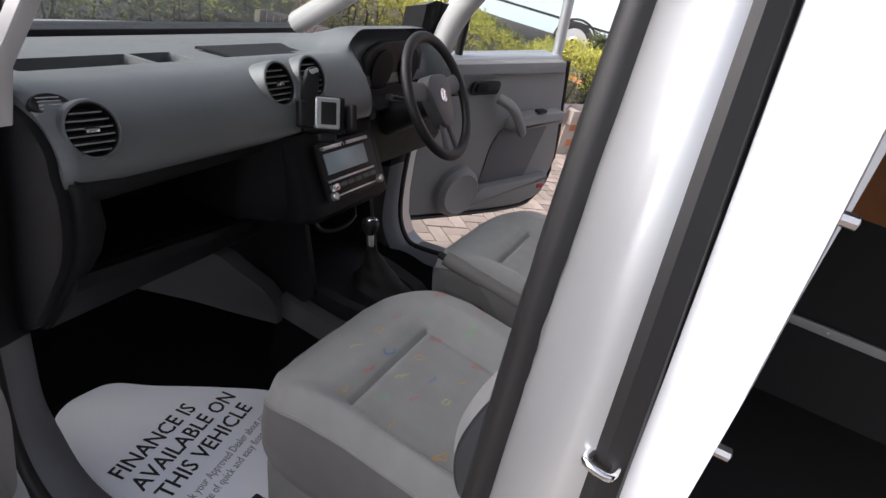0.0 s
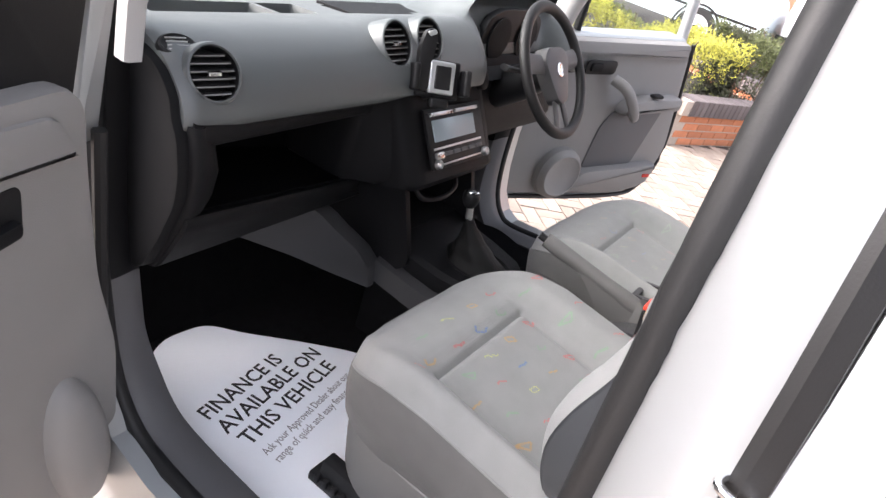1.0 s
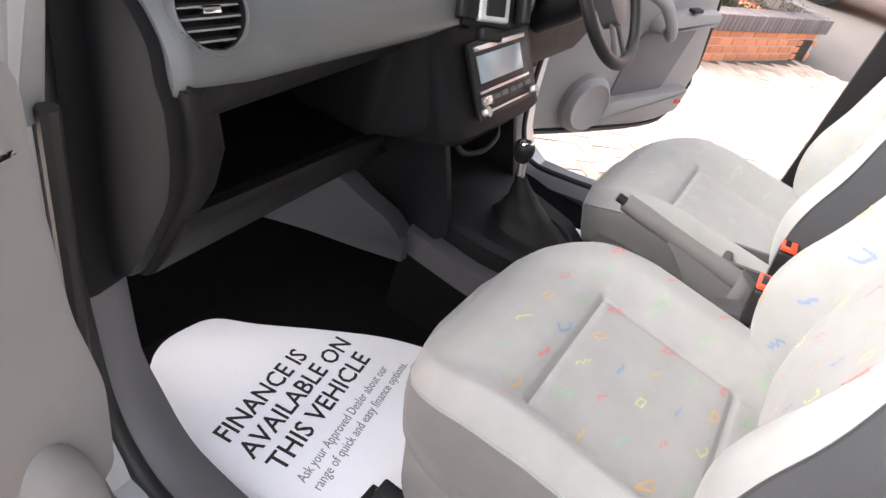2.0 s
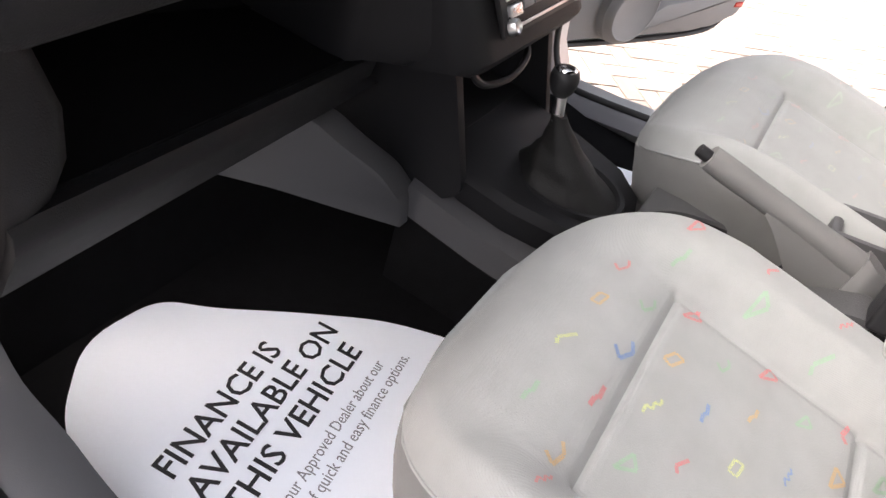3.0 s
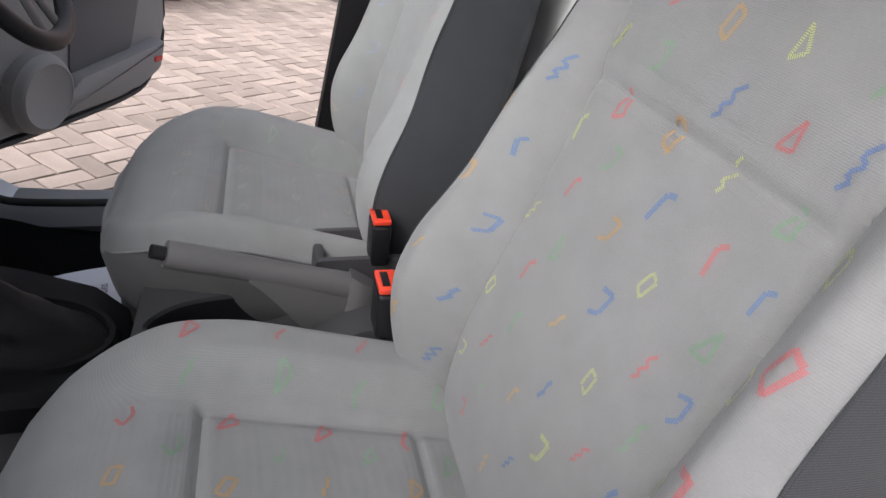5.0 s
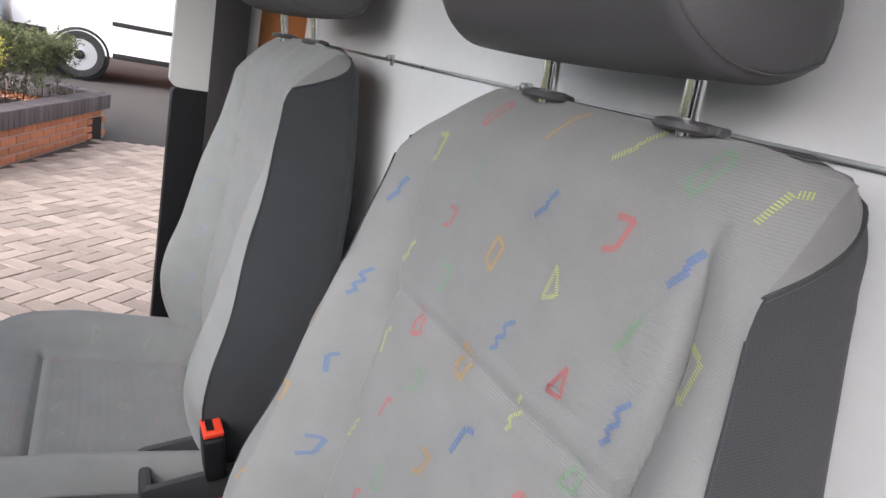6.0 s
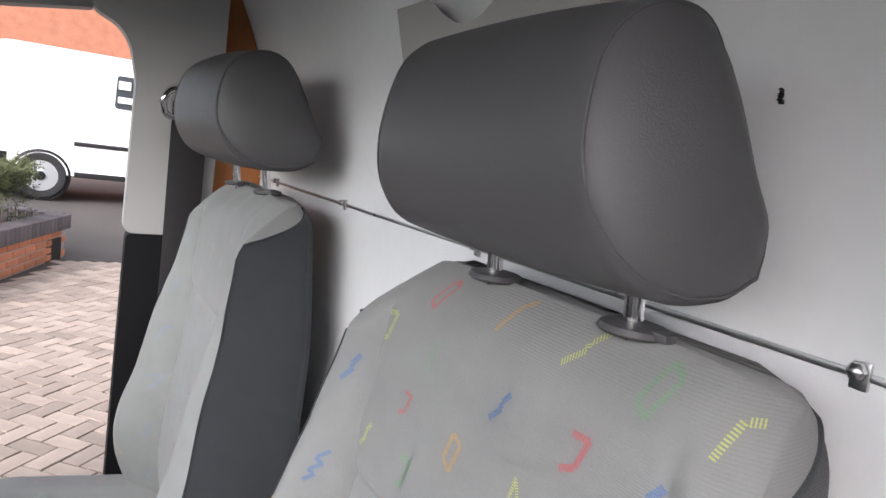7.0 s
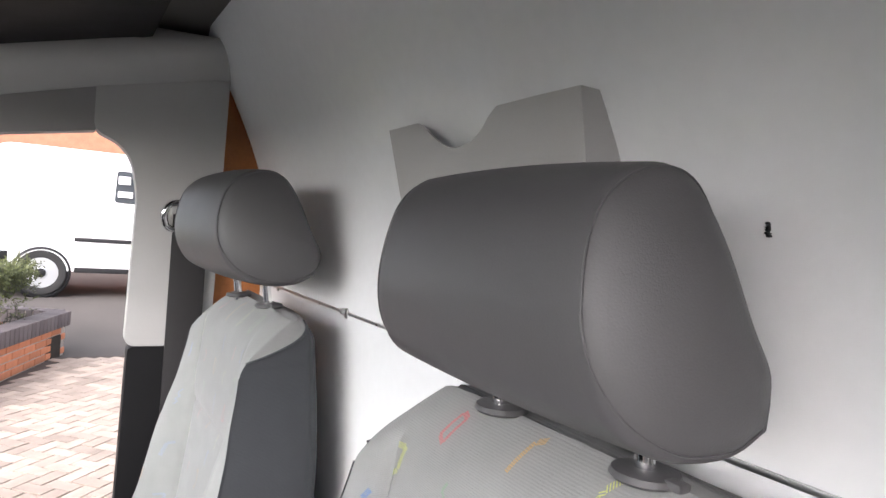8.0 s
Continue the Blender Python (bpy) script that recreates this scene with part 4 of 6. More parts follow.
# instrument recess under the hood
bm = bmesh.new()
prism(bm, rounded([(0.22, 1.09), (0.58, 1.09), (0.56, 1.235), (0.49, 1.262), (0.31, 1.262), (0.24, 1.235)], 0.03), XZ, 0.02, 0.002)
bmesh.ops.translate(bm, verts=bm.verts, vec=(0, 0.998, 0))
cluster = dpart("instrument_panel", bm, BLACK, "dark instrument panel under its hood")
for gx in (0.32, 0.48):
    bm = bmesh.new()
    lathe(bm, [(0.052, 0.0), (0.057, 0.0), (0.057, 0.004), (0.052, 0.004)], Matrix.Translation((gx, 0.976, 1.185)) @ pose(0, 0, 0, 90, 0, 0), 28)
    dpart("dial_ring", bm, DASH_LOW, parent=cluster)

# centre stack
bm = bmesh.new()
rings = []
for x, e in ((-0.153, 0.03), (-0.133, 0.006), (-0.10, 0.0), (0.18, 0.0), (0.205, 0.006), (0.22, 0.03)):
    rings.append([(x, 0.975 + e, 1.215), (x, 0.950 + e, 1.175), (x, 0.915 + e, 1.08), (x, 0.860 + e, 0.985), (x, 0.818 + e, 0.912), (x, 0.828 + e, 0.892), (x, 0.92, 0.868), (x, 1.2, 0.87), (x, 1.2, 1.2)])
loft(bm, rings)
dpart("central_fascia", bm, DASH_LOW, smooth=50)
TILT_M = Matrix.Translation((0.030, 0.868, 1.012)) @ pose(0, 0, 0, 90 - 31, 0, 0)
radio = dpart("radio", bmesh.new(), BLACK, "car radio with pale display and chrome keys")


def face(lo, hi, depth, bevel, mats, name, parent):
    bm = bmesh.new()
    rbox(bm, (*lo, 0.0), (*hi, depth), bevel, m=TILT_M)
    return dpart(name, bm, mats, parent=parent)


face((-0.122, -0.085), (0.122, 0.055), 0.010, 0.004, BLACK, "radio_frame", radio)
face((-0.10, -0.022), (0.078, 0.028), 0.013, 0.002, SCREEN, "display", radio)
face((-0.108, 0.036), (-0.01, 0.045), 0.015, 0.002, STEEL, "key_bar", radio)
face((0.0, 0.036), (0.10, 0.045), 0.015, 0.002, STEEL, "key_bar", radio)
face((-0.108, -0.040), (0.10, -0.035), 0.0125, 0.001, STEEL, "key_bar", radio)
face((-0.108, -0.062), (-0.075, -0.046), 0.016, 0.003, STEEL, "key", radio)
for k in range(5):
    face((-0.066 + 0.034 * k, -0.058), (-0.038 + 0.034 * k, -0.048), 0.014, 0.002, TRIM, "key", radio)
face((-0.085, -0.0775), (0.09, -0.0735), 0.0125, 0.001, STEEL, "key_bar", radio)
for kx in (-0.104, 0.106):
    bm = bmesh.new()
    lathe(bm, [(0.0115, 0.008), (0.0105, 0.020), (0.0085, 0.022), (0.006, 0.020), (0.0, 0.020)], TILT_M @ Matrix.Translation((kx, -0.073, 0)), 20)
    dpart("knob", bm, STEEL, parent=radio)
# heater dials between stack and column
for kx in (-0.06, 0.07, 0.19):
    bm = bmesh.new()
    lathe(bm, [(0.026, 0.0), (0.024, 0.012), (0.018, 0.016), (0.0, 0.016)], Matrix.Translation((kx, 0.922, 1.10)) @ pose(0, 0, 0, 90 - 22, 0, 0), 22)
    dpart("heater_dial", bm, BLACK)

# ---- phone holder ----
phone = thing("phone_holder", "black phone cradle with a silver-framed clip on the centre vents", "phone holder", (-0.125, 0.851, 1.154))
PM = pose(0, 0, 0, 90 - 22, 0, -32)


def ppart(name, lo, hi, bevel, mats, parent=None, rot=PM):
    bm = bmesh.new()
    rbox(bm, lo, hi, bevel, 3, m=rot)
    return part(name, bm, mats, parent or phone)


ppart("arm", (-0.012, -0.03, -0.09), (0.012, 0.03, -0.01), 0.006, BLACK)
ppart("back_plate", (-0.05, -0.04, -0.015), (0.05, 0.04, 0.0), 0.008, BLACK)
ppart("side_jaw", (-0.068, -0.03, -0.012), (-0.052, 0.025, 0.022), 0.006, BLACK)
ppart("side_jaw", (0.052, -0.03, -0.012), (0.068, 0.025, 0.022), 0.006, BLACK)
ppart("clip_frame", (-0.029, -0.032, 0.0), (0.031, 0.036, 0.014), 0.008, SILVER)
ppart("clip_pad", (-0.016, -0.022, 0.011), (0.020, 0.026, 0.0165), 0.004, BLACK)
ppart("foot", (-0.022, -0.062, -0.005), (0.022, -0.040, 0.016), 0.008, BLACK)
bm = bmesh.new()
prism(bm, rounded([(-0.052, -0.03), (-0.056, 0.05), (-0.045, 0.092), (-0.026, 0.10), (-0.016, 0.085), (-0.022, 0.03), (-0.028, -0.03)], 0.012), PM @ Matrix.Translation((0, 0, -0.004)), 0.016, 0.005)
part("tongue", bm, BLACK, phone)
bm = bmesh.new()
prism(bm, rounded([(-0.044, 0.088), (-0.026, 0.096), (-0.020, 0.088), (-0.036, 0.080)], 0.004), PM @ Matrix.Translation((0, 0, 0.010)), 0.005, 0.002)
part("tongue_tip", bm, SILVER, phone)

# ---- steering wheel ----
wheel = thing("steering_wheel", "black three-spoke steering wheel on its column", "steering wheel", (0.385, 0.815, 1.155))
WM = pose(0, 0, 0, 57, 0, 0)
bm = bmesh.new()
rings = []
for k in range(72):
    a = 2 * math.pi * k / 72
    rings.append([WM @ Vector(((0.170 + 0.0155 * math.cos(b)) * math.cos(a), (0.170 + 0.0155 * math.cos(b)) * math.sin(a), 0.0135 * math.sin(b))) for b in (2 * math.pi * j / 14 for j in range(14))])
loft(bm, rings + rings[:1], caps=False)
bmesh.ops.remove_doubles(bm, verts=bm.verts, dist=1e-5)
part("rim", bm, RUBBER, wheel)
bm = bmesh.new()
prism(bm, rounded([(-0.075, 0.035), (-0.045, 0.062), (0.045, 0.062), (0.075, 0.035), (0.055, -0.03), (0.028, -0.09), (-0.028, -0.09), (-0.055, -0.03)], 0.03), WM @ Matrix.Translation((0, 0, -0.025)), 0.04, 0.012)
hub = part("hub", bm, VINYL, wheel)
bm = bmesh.new()
lathe(bm, [(0.019, 0.014), (0.019, 0.018), (0.015, 0.019), (0.012, 0.017), (0.0, 0.018)], WM @ Matrix.Translation((0, 0.0, 0.0)), 24)
part("badge", bm, CHROME, hub, "round chrome badge")
for a0, a1, w in (((-0.06, 0.02), (-0.16, 0.03), 0.026), ((0.06, 0.02), (0.16, 0.03), 0.026), ((-0.02, -0.08), (-0.035, -0.162), 0.014), ((0.02, -0.08), (0.035, -0.162), 0.014)):
    bm = bmesh.new()
    tube(bm, [WM @ Vector((*a0, -0.004)), WM @ Vector((*a1, -0.004))], w, 10, 0.35, up=WM.to_3x3() @ Vector((0, 0, 1)))
    part("spoke", bm, TRIM if w > 0.02 else VINYL, wheel)
bm = bmesh.new()
tube(bm, [WM @ Vector((0, 0, -0.02)), WM @ Vector((0, -0.01, -0.10)), WM @ Vector((0, -0.015, -0.19))], [0.05, 0.062, 0.066], 16, 0.8)
part("column_shroud", bm, BLACK, wheel)
for s in (-1, 1):
    bm = bmesh.new()
    tube(bm, [WM @ Vector((s * 0.04, 0.01, -0.06)), WM @ Vector((s * 0.12, 0.02, -0.055)), WM @ Vector((s * 0.185, 0.03, -0.05))], [0.008, 0.010, 0.013], 10, 0.7)
    part("stalk", bm, BLACK, wheel)

# ---- centre console ----
console = thing("centre_console", "dark grey centre console with gear platform and cup holder", "console", (0.05, 0.6, 0.44))
CB = Matrix.Translation((-0.05, -0.6, -0.44))


def cpart(name, bm, mats, label="", parent=None, smooth=40):
    bm.transform(CB)
    return part(name, bm, mats, parent or console, label, smooth)


bm = bmesh.new()
rings = []
for y, x0, x1, z in ((0.565, 0.0, 0.085, 0.695), (0.58, -0.04, 0.125, 0.706), (0.63, -0.08, 0.16, 0.716), (0.72, -0.10, 0.18, 0.722), (0.80, -0.104, 0.184, 0.730), (0.86, -0.104, 0.184, 0.745)):
    rings.append([(x0, y, z - 0.055), (x0 - 0.004, y, z - 0.012), (x0 + 0.010, y, z), (x1 - 0.010, y, z), (x1 + 0.004, y, z - 0.012), (x1, y, z - 0.055)])
loft(bm, rings)
cpart("gear_platform", bm, DASH_LOW)
for xa, xb in ((-0.118, -0.098), (0.178, 0.198)):
    bm = bmesh.new()
    prism(bm, rounded([(0.795, 0.70), (0.862, 0.885), (1.15, 0.885), (1.15, 0.56), (0.86, 0.64)], 0.02), YZ, xb - xa, 0.006)
    bmesh.ops.translate(bm, verts=bm.verts, vec=(xa, 0, 0))
    cpart("side_cheek", bm, DASH_LOW)
bm = bmesh.new()
rbox(bm, (-0.10, 1.0, 0.70), (0.18, 1.03, 0.89), 0.004)
rbox(bm, (-0.10, 0.86, 0.73), (0.18, 1.02, 0.745), 0.004)
cpart("bin_lining", bm, BLACK)
bm = bmesh.new()
tube(bm, smooth_path([(-0.07, 0.865, 0.868), (-0.05, 0.845, 0.845), (0.02, 0.835, 0.838), (0.09, 0.845, 0.845), (0.11, 0.865, 0.868)], 5), 0.006, 8)
cpart("ashtray_lip", bm, BLACK)
# tunnel cover, grey
bm = bmesh.new()
rings = []
for y, x0, x1, z in ((0.05, -0.085, 0.125, 0.62), (0.20, -0.09, 0.13, 0.63), (0.45, -0.105, 0.155, 0.64), (0.60, -0.125, 0.185, 0.655), (0.74, -0.137, 0.205, 0.668), (0.86, -0.142, 0.215, 0.682), (0.88, -0.142, 0.215, 0.684)):
    rings.append([(x0, y, 0.44), (x0, y, z - 0.06), (x0 + 0.012, y, z - 0.012), (x0 + 0.03, y, z), (x1 - 0.03, y, z), (x1 - 0.012, y, z - 0.012), (x1, y, z - 0.06), (x1, y, 0.44)])
loft(bm, rings, mat=lambda i, j: 1 if j in (0, 6) else 0)
cpart("tunnel_cover", bm, [TUNNEL, CARPET])
bm = bmesh.new()
prism(bm, rounded([(0.858, 0.604), (0.870, 0.648), (0.905, 0.706), (0.955, 0.752), (0.985, 0.786), (1.020, 0.798), (1.075, 0.775), (1.16, 0.74), (1.16, 0.69), (1.02, 0.655), (0.93, 0.622)], 0.016), YZ, 0.055, 0.012)
for v in bm.verts:
    v.co.x += -0.160 - 0.85 * max(0.0, v.co.y - 0.875)
cpart("tunnel_cheek", bm, TUNNEL, "grey swept trim piece beside the footwell", smooth=55)
# rear part: cup holder, tray and blocks beside the handbrake
N = 64
CX, CY = 0.075, 0.440
outer, hole = [], []
for k in range(N):
    a = 2 * math.pi * k / N
    c, s = math.cos(a), math.sin(a)
    r = min((0.127 if c > 0 else 0.117) / max(abs(c), 1e-6), (0.125 if s > 0 else 0.42) / max(abs(s), 1e-6))
    outer.append((CX + r * c, CY + r * s))
    hole.append((CX + 0.037 * c * 0.94 - 0.112 * s * 0.33, CY + 0.112 * s * 0.94 + 0.037 * c * 0.33))
deck = lambda y: 0.742 - 0.014 * step(0.5, 0.58, y)
bm = bmesh.new()
loft(bm, [[(x, y, 0.63) for x, y in outer], [(x, y, deck(y) - 0.006) for x, y in outer], [(CX + (x - CX) * 0.96, CY + (y - CY) * 0.98, deck(y)) for x, y in outer],
          [(CX + (x - CX) * 1.08, CY + (y - CY) * 1.05, deck(y) + 0.001) for x, y in hole], [(x, y, deck(y) - 0.005) for x, y in hole], [(CX + (x - CX) * 0.9, CY + (y - CY) * 0.92, 0.668) for x, y in hole]], mat=lambda i, j: 1 if i >= 4 else 0)
cpart("rear_console", bm, [CONSOLE, BLACK])
bm = bmesh.new()
rbox(bm, (CX - 0.034, CY - 0.004, 0.666), (CX + 0.034, CY + 0.004, 0.70), 0.003)
cpart("cup_divider", bm, BLACK)
bm = bmesh.new()
prism(bm, rounded([(0.10, 0.69), (0.10, 0.838), (0.27, 0.838), (0.335, 0.80), (0.335, 0.69)], 0.012), YZ, 0.062, 0.010)
bmesh.ops.translate(bm, verts=bm.verts, vec=(-0.074, 0, 0))
cpart("side_block", bm, CONSOLE)
bm = bmesh.new()
for x0 in (0.084, 0.172):
    wall = bmesh.new()
    prism(wall, rounded([(0.08, 0.70), (0.08, 0.872), (0.16, 0.866), (0.325, 0.838), (0.325, 0.70)], 0.012), YZ, 0.012, 0.004)
    merge(bm, wall, Matrix.Translation((x0, 0, 0)))
rbox(bm, (0.084, 0.309, 0.70), (0.184, 0.325, 0.838), 0.006)
rbox(bm, (0.088, 0.08, 0.70), (0.180, 0.32, 0.755), 0.003)
cpart("storage_tray", bm, CONSOLE)

# ---- gear lever ----
gear = thing("gear_lever", "black gear lever with chrome-capped knob and leather boot", "gear lever", (0.018, 0.713, 0.712))
bm = bmesh.new()
rings = []
for k in range(22):
    t = k / 21
    z = 0.125 * t
    rx, ry = 0.062 * (1 - t) ** 1.5 + 0.012, 0.085 * (1 - t) ** 1.4 + 0.012
    fold = 1 + 0.07 * math.sin(t * 19) * (1 - t) * t * 2
    rings.append([(0.013 - 0.033 * t + rx * math.cos(a) * fold * (1 + 0.06 * math.sin(5 * a + 6 * t)), -0.028 + 0.048 * t + ry * math.sin(a) * fold * (1 + 0.06 * math.cos(4 * a + 5 * t)), z) for a in (2 * math.pi * j / 28 for j in range(28))])
loft(bm, rings)
part("boot", bm, LEATHER, gear)
bm = bmesh.new()
tube(bm, [(-0.02, 0.02, 0.115), (-0.02, 0.029, 0.154)], 0.0090, 12)
part("collar", bm, STEEL, gear)
KM = Matrix.Translation((-0.02, 0.03, 0.150)) @ pose(0, 0, 0, -8, 0, 0) @ Matrix.Scale(0.80, 4)
bm = bmesh.new()
lathe(bm, [(0.0, 0.004), (0.014, 0.004), (0.0215, 0.014), (0.0265, 0.030), (0.0270, 0.042), (0.0240, 0.052), (0.018, 0.056), (0.0, 0.057)], KM, 28)
knob = part("knob", bm, BLACK, gear)
bm = bmesh.new()
lathe(bm, [(0.014, 0.0565), (0.0195, 0.0555), (0.0205, 0.0545), (0.018, 0.0575), (0.014, 0.0585)], KM, 28)
part("chrome_ring", bm, CHROME, knob)
bm = bmesh.new()
rings = [[(0.013 + 0.082 * math.cos(a) * g, -0.028 + 0.104 * math.sin(a) * g, z) for a in (2 * math.pi * j / 32 for j in range(32))] for g, z in ((0.86, 0.004), (0.90, 0.012), (0.97, 0.012), (1.0, 0.004), (1.0, -0.01))]
loft(bm, rings, caps=False)
part("boot_ring", bm, DASH_LOW, gear)

# ---- handbrake ----
LEVER = surface("grey_lever_plastic", (0.115, 0.115, 0.112), 0.6, 0, 0.07, 10, 0.2, 800)
brake = thing("handbrake", "grey plastic handbrake lever with black release button", "handbrake", (0.02, 0.27, 0.70))
A, B = Vector((-0.074, 0.250, 0.218)), Vector((-0.022, 0.02, 0.158))
bm = bmesh.new()
line = [A.lerp(B, k / 10) for k in range(11)]
tube(bm, line, [0.0145, 0.0155, 0.0155, 0.015, 0.015, 0.015, 0.015, 0.0155, 0.016, 0.017, 0.017], 16, 1.15)
part("grip", bm, LEVER, brake)
bm = bmesh.new()
rings = []
for t in (0.42, 0.5, 0.6, 0.7, 0.8, 0.9, 1.0):
    p = A.lerp(B, t)
    low = p.z - 0.012 - (p.z - 0.050) * ((t - 0.42) / 0.58) ** 1.3
    rings.append([(p.x - 0.013, p.y, low), (p.x - 0.014, p.y, p.z), (p.x + 0.014, p.y, p.z), (p.x + 0.013, p.y, low)])
loft(bm, rings)
part("lever_skirt", bm, LEVER, brake, "grey skirt under the handbrake lever")
bm = bmesh.new()
tube(bm, [A + (A - B).normalized() * 0.016, A - (A - B).normalized() * 0.01], 0.0085, 12)
part("release_button", bm, BLACK, brake)
bm = bmesh.new()
rings = []
for t, w, h in ((0.0, 0.018, 0.03), (0.06, 0.024, 0.035), (0.13, 0.0245, 0.04), (0.18, 0.021, 0.04), (0.35, 0.022, 0.045), (0.6, 0.025, 0.06), (1.0, 0.027, 0.075)):
    p = B.lerp(Vector((0.036, -0.16, 0.045)), t)
    rings.append([(p.x - w, p.y, 0.0), (p.x - w, p.y, p.z + 0.008), (p.x - w * 0.6, p.y, p.z + 0.022), (p.x + w * 0.6, p.y, p.z + 0.022), (p.x + w, p.y, p.z + 0.008), (p.x + w, p.y, 0.0)])
loft(bm, rings)
part("lever_cover", bm, LEVER, brake)


# ---- seat belt buckles ----
def buckle(x, y, z, lean, label):
    b = thing("belt_buckle", label, "buckle", (x, y, z - 0.10), "belt buckles")
    m = pose(0, 0, 0, lean, 0, 0)
    bm = bmesh.new()
    rbox(bm, (-0.024, -0.014, 0.02), (0.024, 0.014, 0.088), 0.006, 3, m=m)
    part("housing", bm, BLACK, b)
    bm = bmesh.new()
    rbox(bm, (-0.023, -0.0135, 0.090), (0.023, 0.0135, 0.099), 0.003, 3, m=m)
    part("button", bm, RED_BUTTON, b, "red release button")
    bm = bmesh.new()
    rbox(bm, (-0.016, -0.002, 0.0970), (0.016, 0.008, 0.1000), 0.001, 2, m=m)
    part("slot", bm, BLACK, b)
    bm = bmesh.new()
    rbox(bm, (-0.011, -0.006, -0.14), (0.011, 0.006, 0.03), 0.004, 2, m=m)
    part("stalk", bm, BLACK, b)


buckle(-0.068, 0.244, 0.920, -8, "black belt buckle with red button beside the passenger seat")
buckle(0.100, 0.227, 0.925, -8, "black belt buckle with red button beside the driver's seat")

# ---- driver's seat belt ----
belt = thing("seat_belt", "black webbing seat belt hanging from a loop on the post", "seat belt", (0.72, 0.17, 1.57))
bm = bmesh.new()
rbox(bm, (-0.004, -0.042, -0.75), (0.001, 0.026, 0.0), 0.001)
part("webbing", bm, GREY_BELT, belt)
bm = bmesh.new()
tube(bm, smooth_path([(-0.012, 0.040, -0.025), (-0.02, 0.045, 0.0), (-0.02, 0.03, 0.022), (-0.018, -0.012, 0.022), (-0.012, -0.03, 0.0), (-0.012, -0.012, -0.025), (-0.012, 0.025, -0.032), (-0.012, 0.040, -0.025)], 5), 0.0065, 10)
part("guide_loop", bm, CHROME, belt)
bm = bmesh.new()
rbox(bm, (0.0, -0.02, -0.01), (0.014, 0.03, 0.02), 0.004)
part("anchor", bm, TRIM_LIGHT, belt)

# ---- paper floor mats ----
FLOOR = 0.4645


def paper_mat(x, label):
    mat_ = thing("paper_mat", label, "floor mat", (x, 0.85, FLOOR), "paper mats")
    pts = rounded([(-0.255, -0.36), (-0.265, 0.05), (-0.24, 0.16), (-0.14, 0.255), (-0.02, 0.245), (0.025, 0.175), (0.11, 0.078), (0.20, -0.035), (0.255, -0.15), (0.28, -0.36)], 0.05)
    bm = bmesh.new()
    prism(bm, pts, Matrix.Identity(4), 0.0015, 0)
    part("sheet", bm, PAPER, mat_, smooth=0)
    rot = pose(-0.198, 0.000, 0.0021, 0, 0, 9.6)

    def line(words, x0, y0, width, size, ink):
        cu = bpy.data.curves.new("printed_line", "FONT")
        cu.body, cu.size, cu.extrude, cu.resolution_u = words, size, 0.0002, 2
        cu.offset = 0.0006 if ink is INK else 0.0
        tmp = bpy.data.objects.new("printed_line", cu)
        scene.collection.objects.link(tmp)
        bpy.context.view_layer.update()
        me = bpy.data.meshes.new_from_object(tmp.evaluated_get(bpy.context.evaluated_depsgraph_get()))
        bpy.data.objects.remove(tmp)
        me.name = "printed_line"
        long = max(v.co.x for v in me.vertices)
        me.transform(rot @ Matrix.Translation((x0, y0, 0)) @ Matrix.Diagonal((width / long, 1, 1, 1)))
        me.materials.clear()
        me.materials.append(ink)
        ob = new("printed_line", me)
        ob.parent = mat_

    line("FINANCE IS", 0.0, 0.0, 0.243, 0.051, INK)
    line("AVAILABLE ON", -0.0016, -0.0515, 0.325, 0.051, INK)
    line("THIS VEHICLE", 0.0035, -0.104, 0.308, 0.051, INK)
    line("Ask your Approved Dealer about our", 0.0069, -0.145, 0.303, 0.026, INK_GREY)
    line("range of quick and easy finance options.", 0.008, -0.174, 0.336, 0.026, INK_GREY)
    for x0, x1, y0, h in ((0.285, 0.40, -0.232, 0.013), (0.175, 0.295, -0.300, 0.013), (0.258, 0.274, -0.234, 0.016)):
        bm = bmesh.new()
        rbox(bm, (x0, y0, 0), (x1, y0 + h, 0.0005), 0, m=rot)
        part("printed_bar", bm, INK_GREY, mat_)
    return mat_


mat_p = paper_mat(-0.425, "white paper floor mat printed with a finance notice")
copy_thing(mat_p, Matrix.Translation((0.34, 0.79, FLOOR)) @ pose(0, 0, 0, 0, 0, 0))


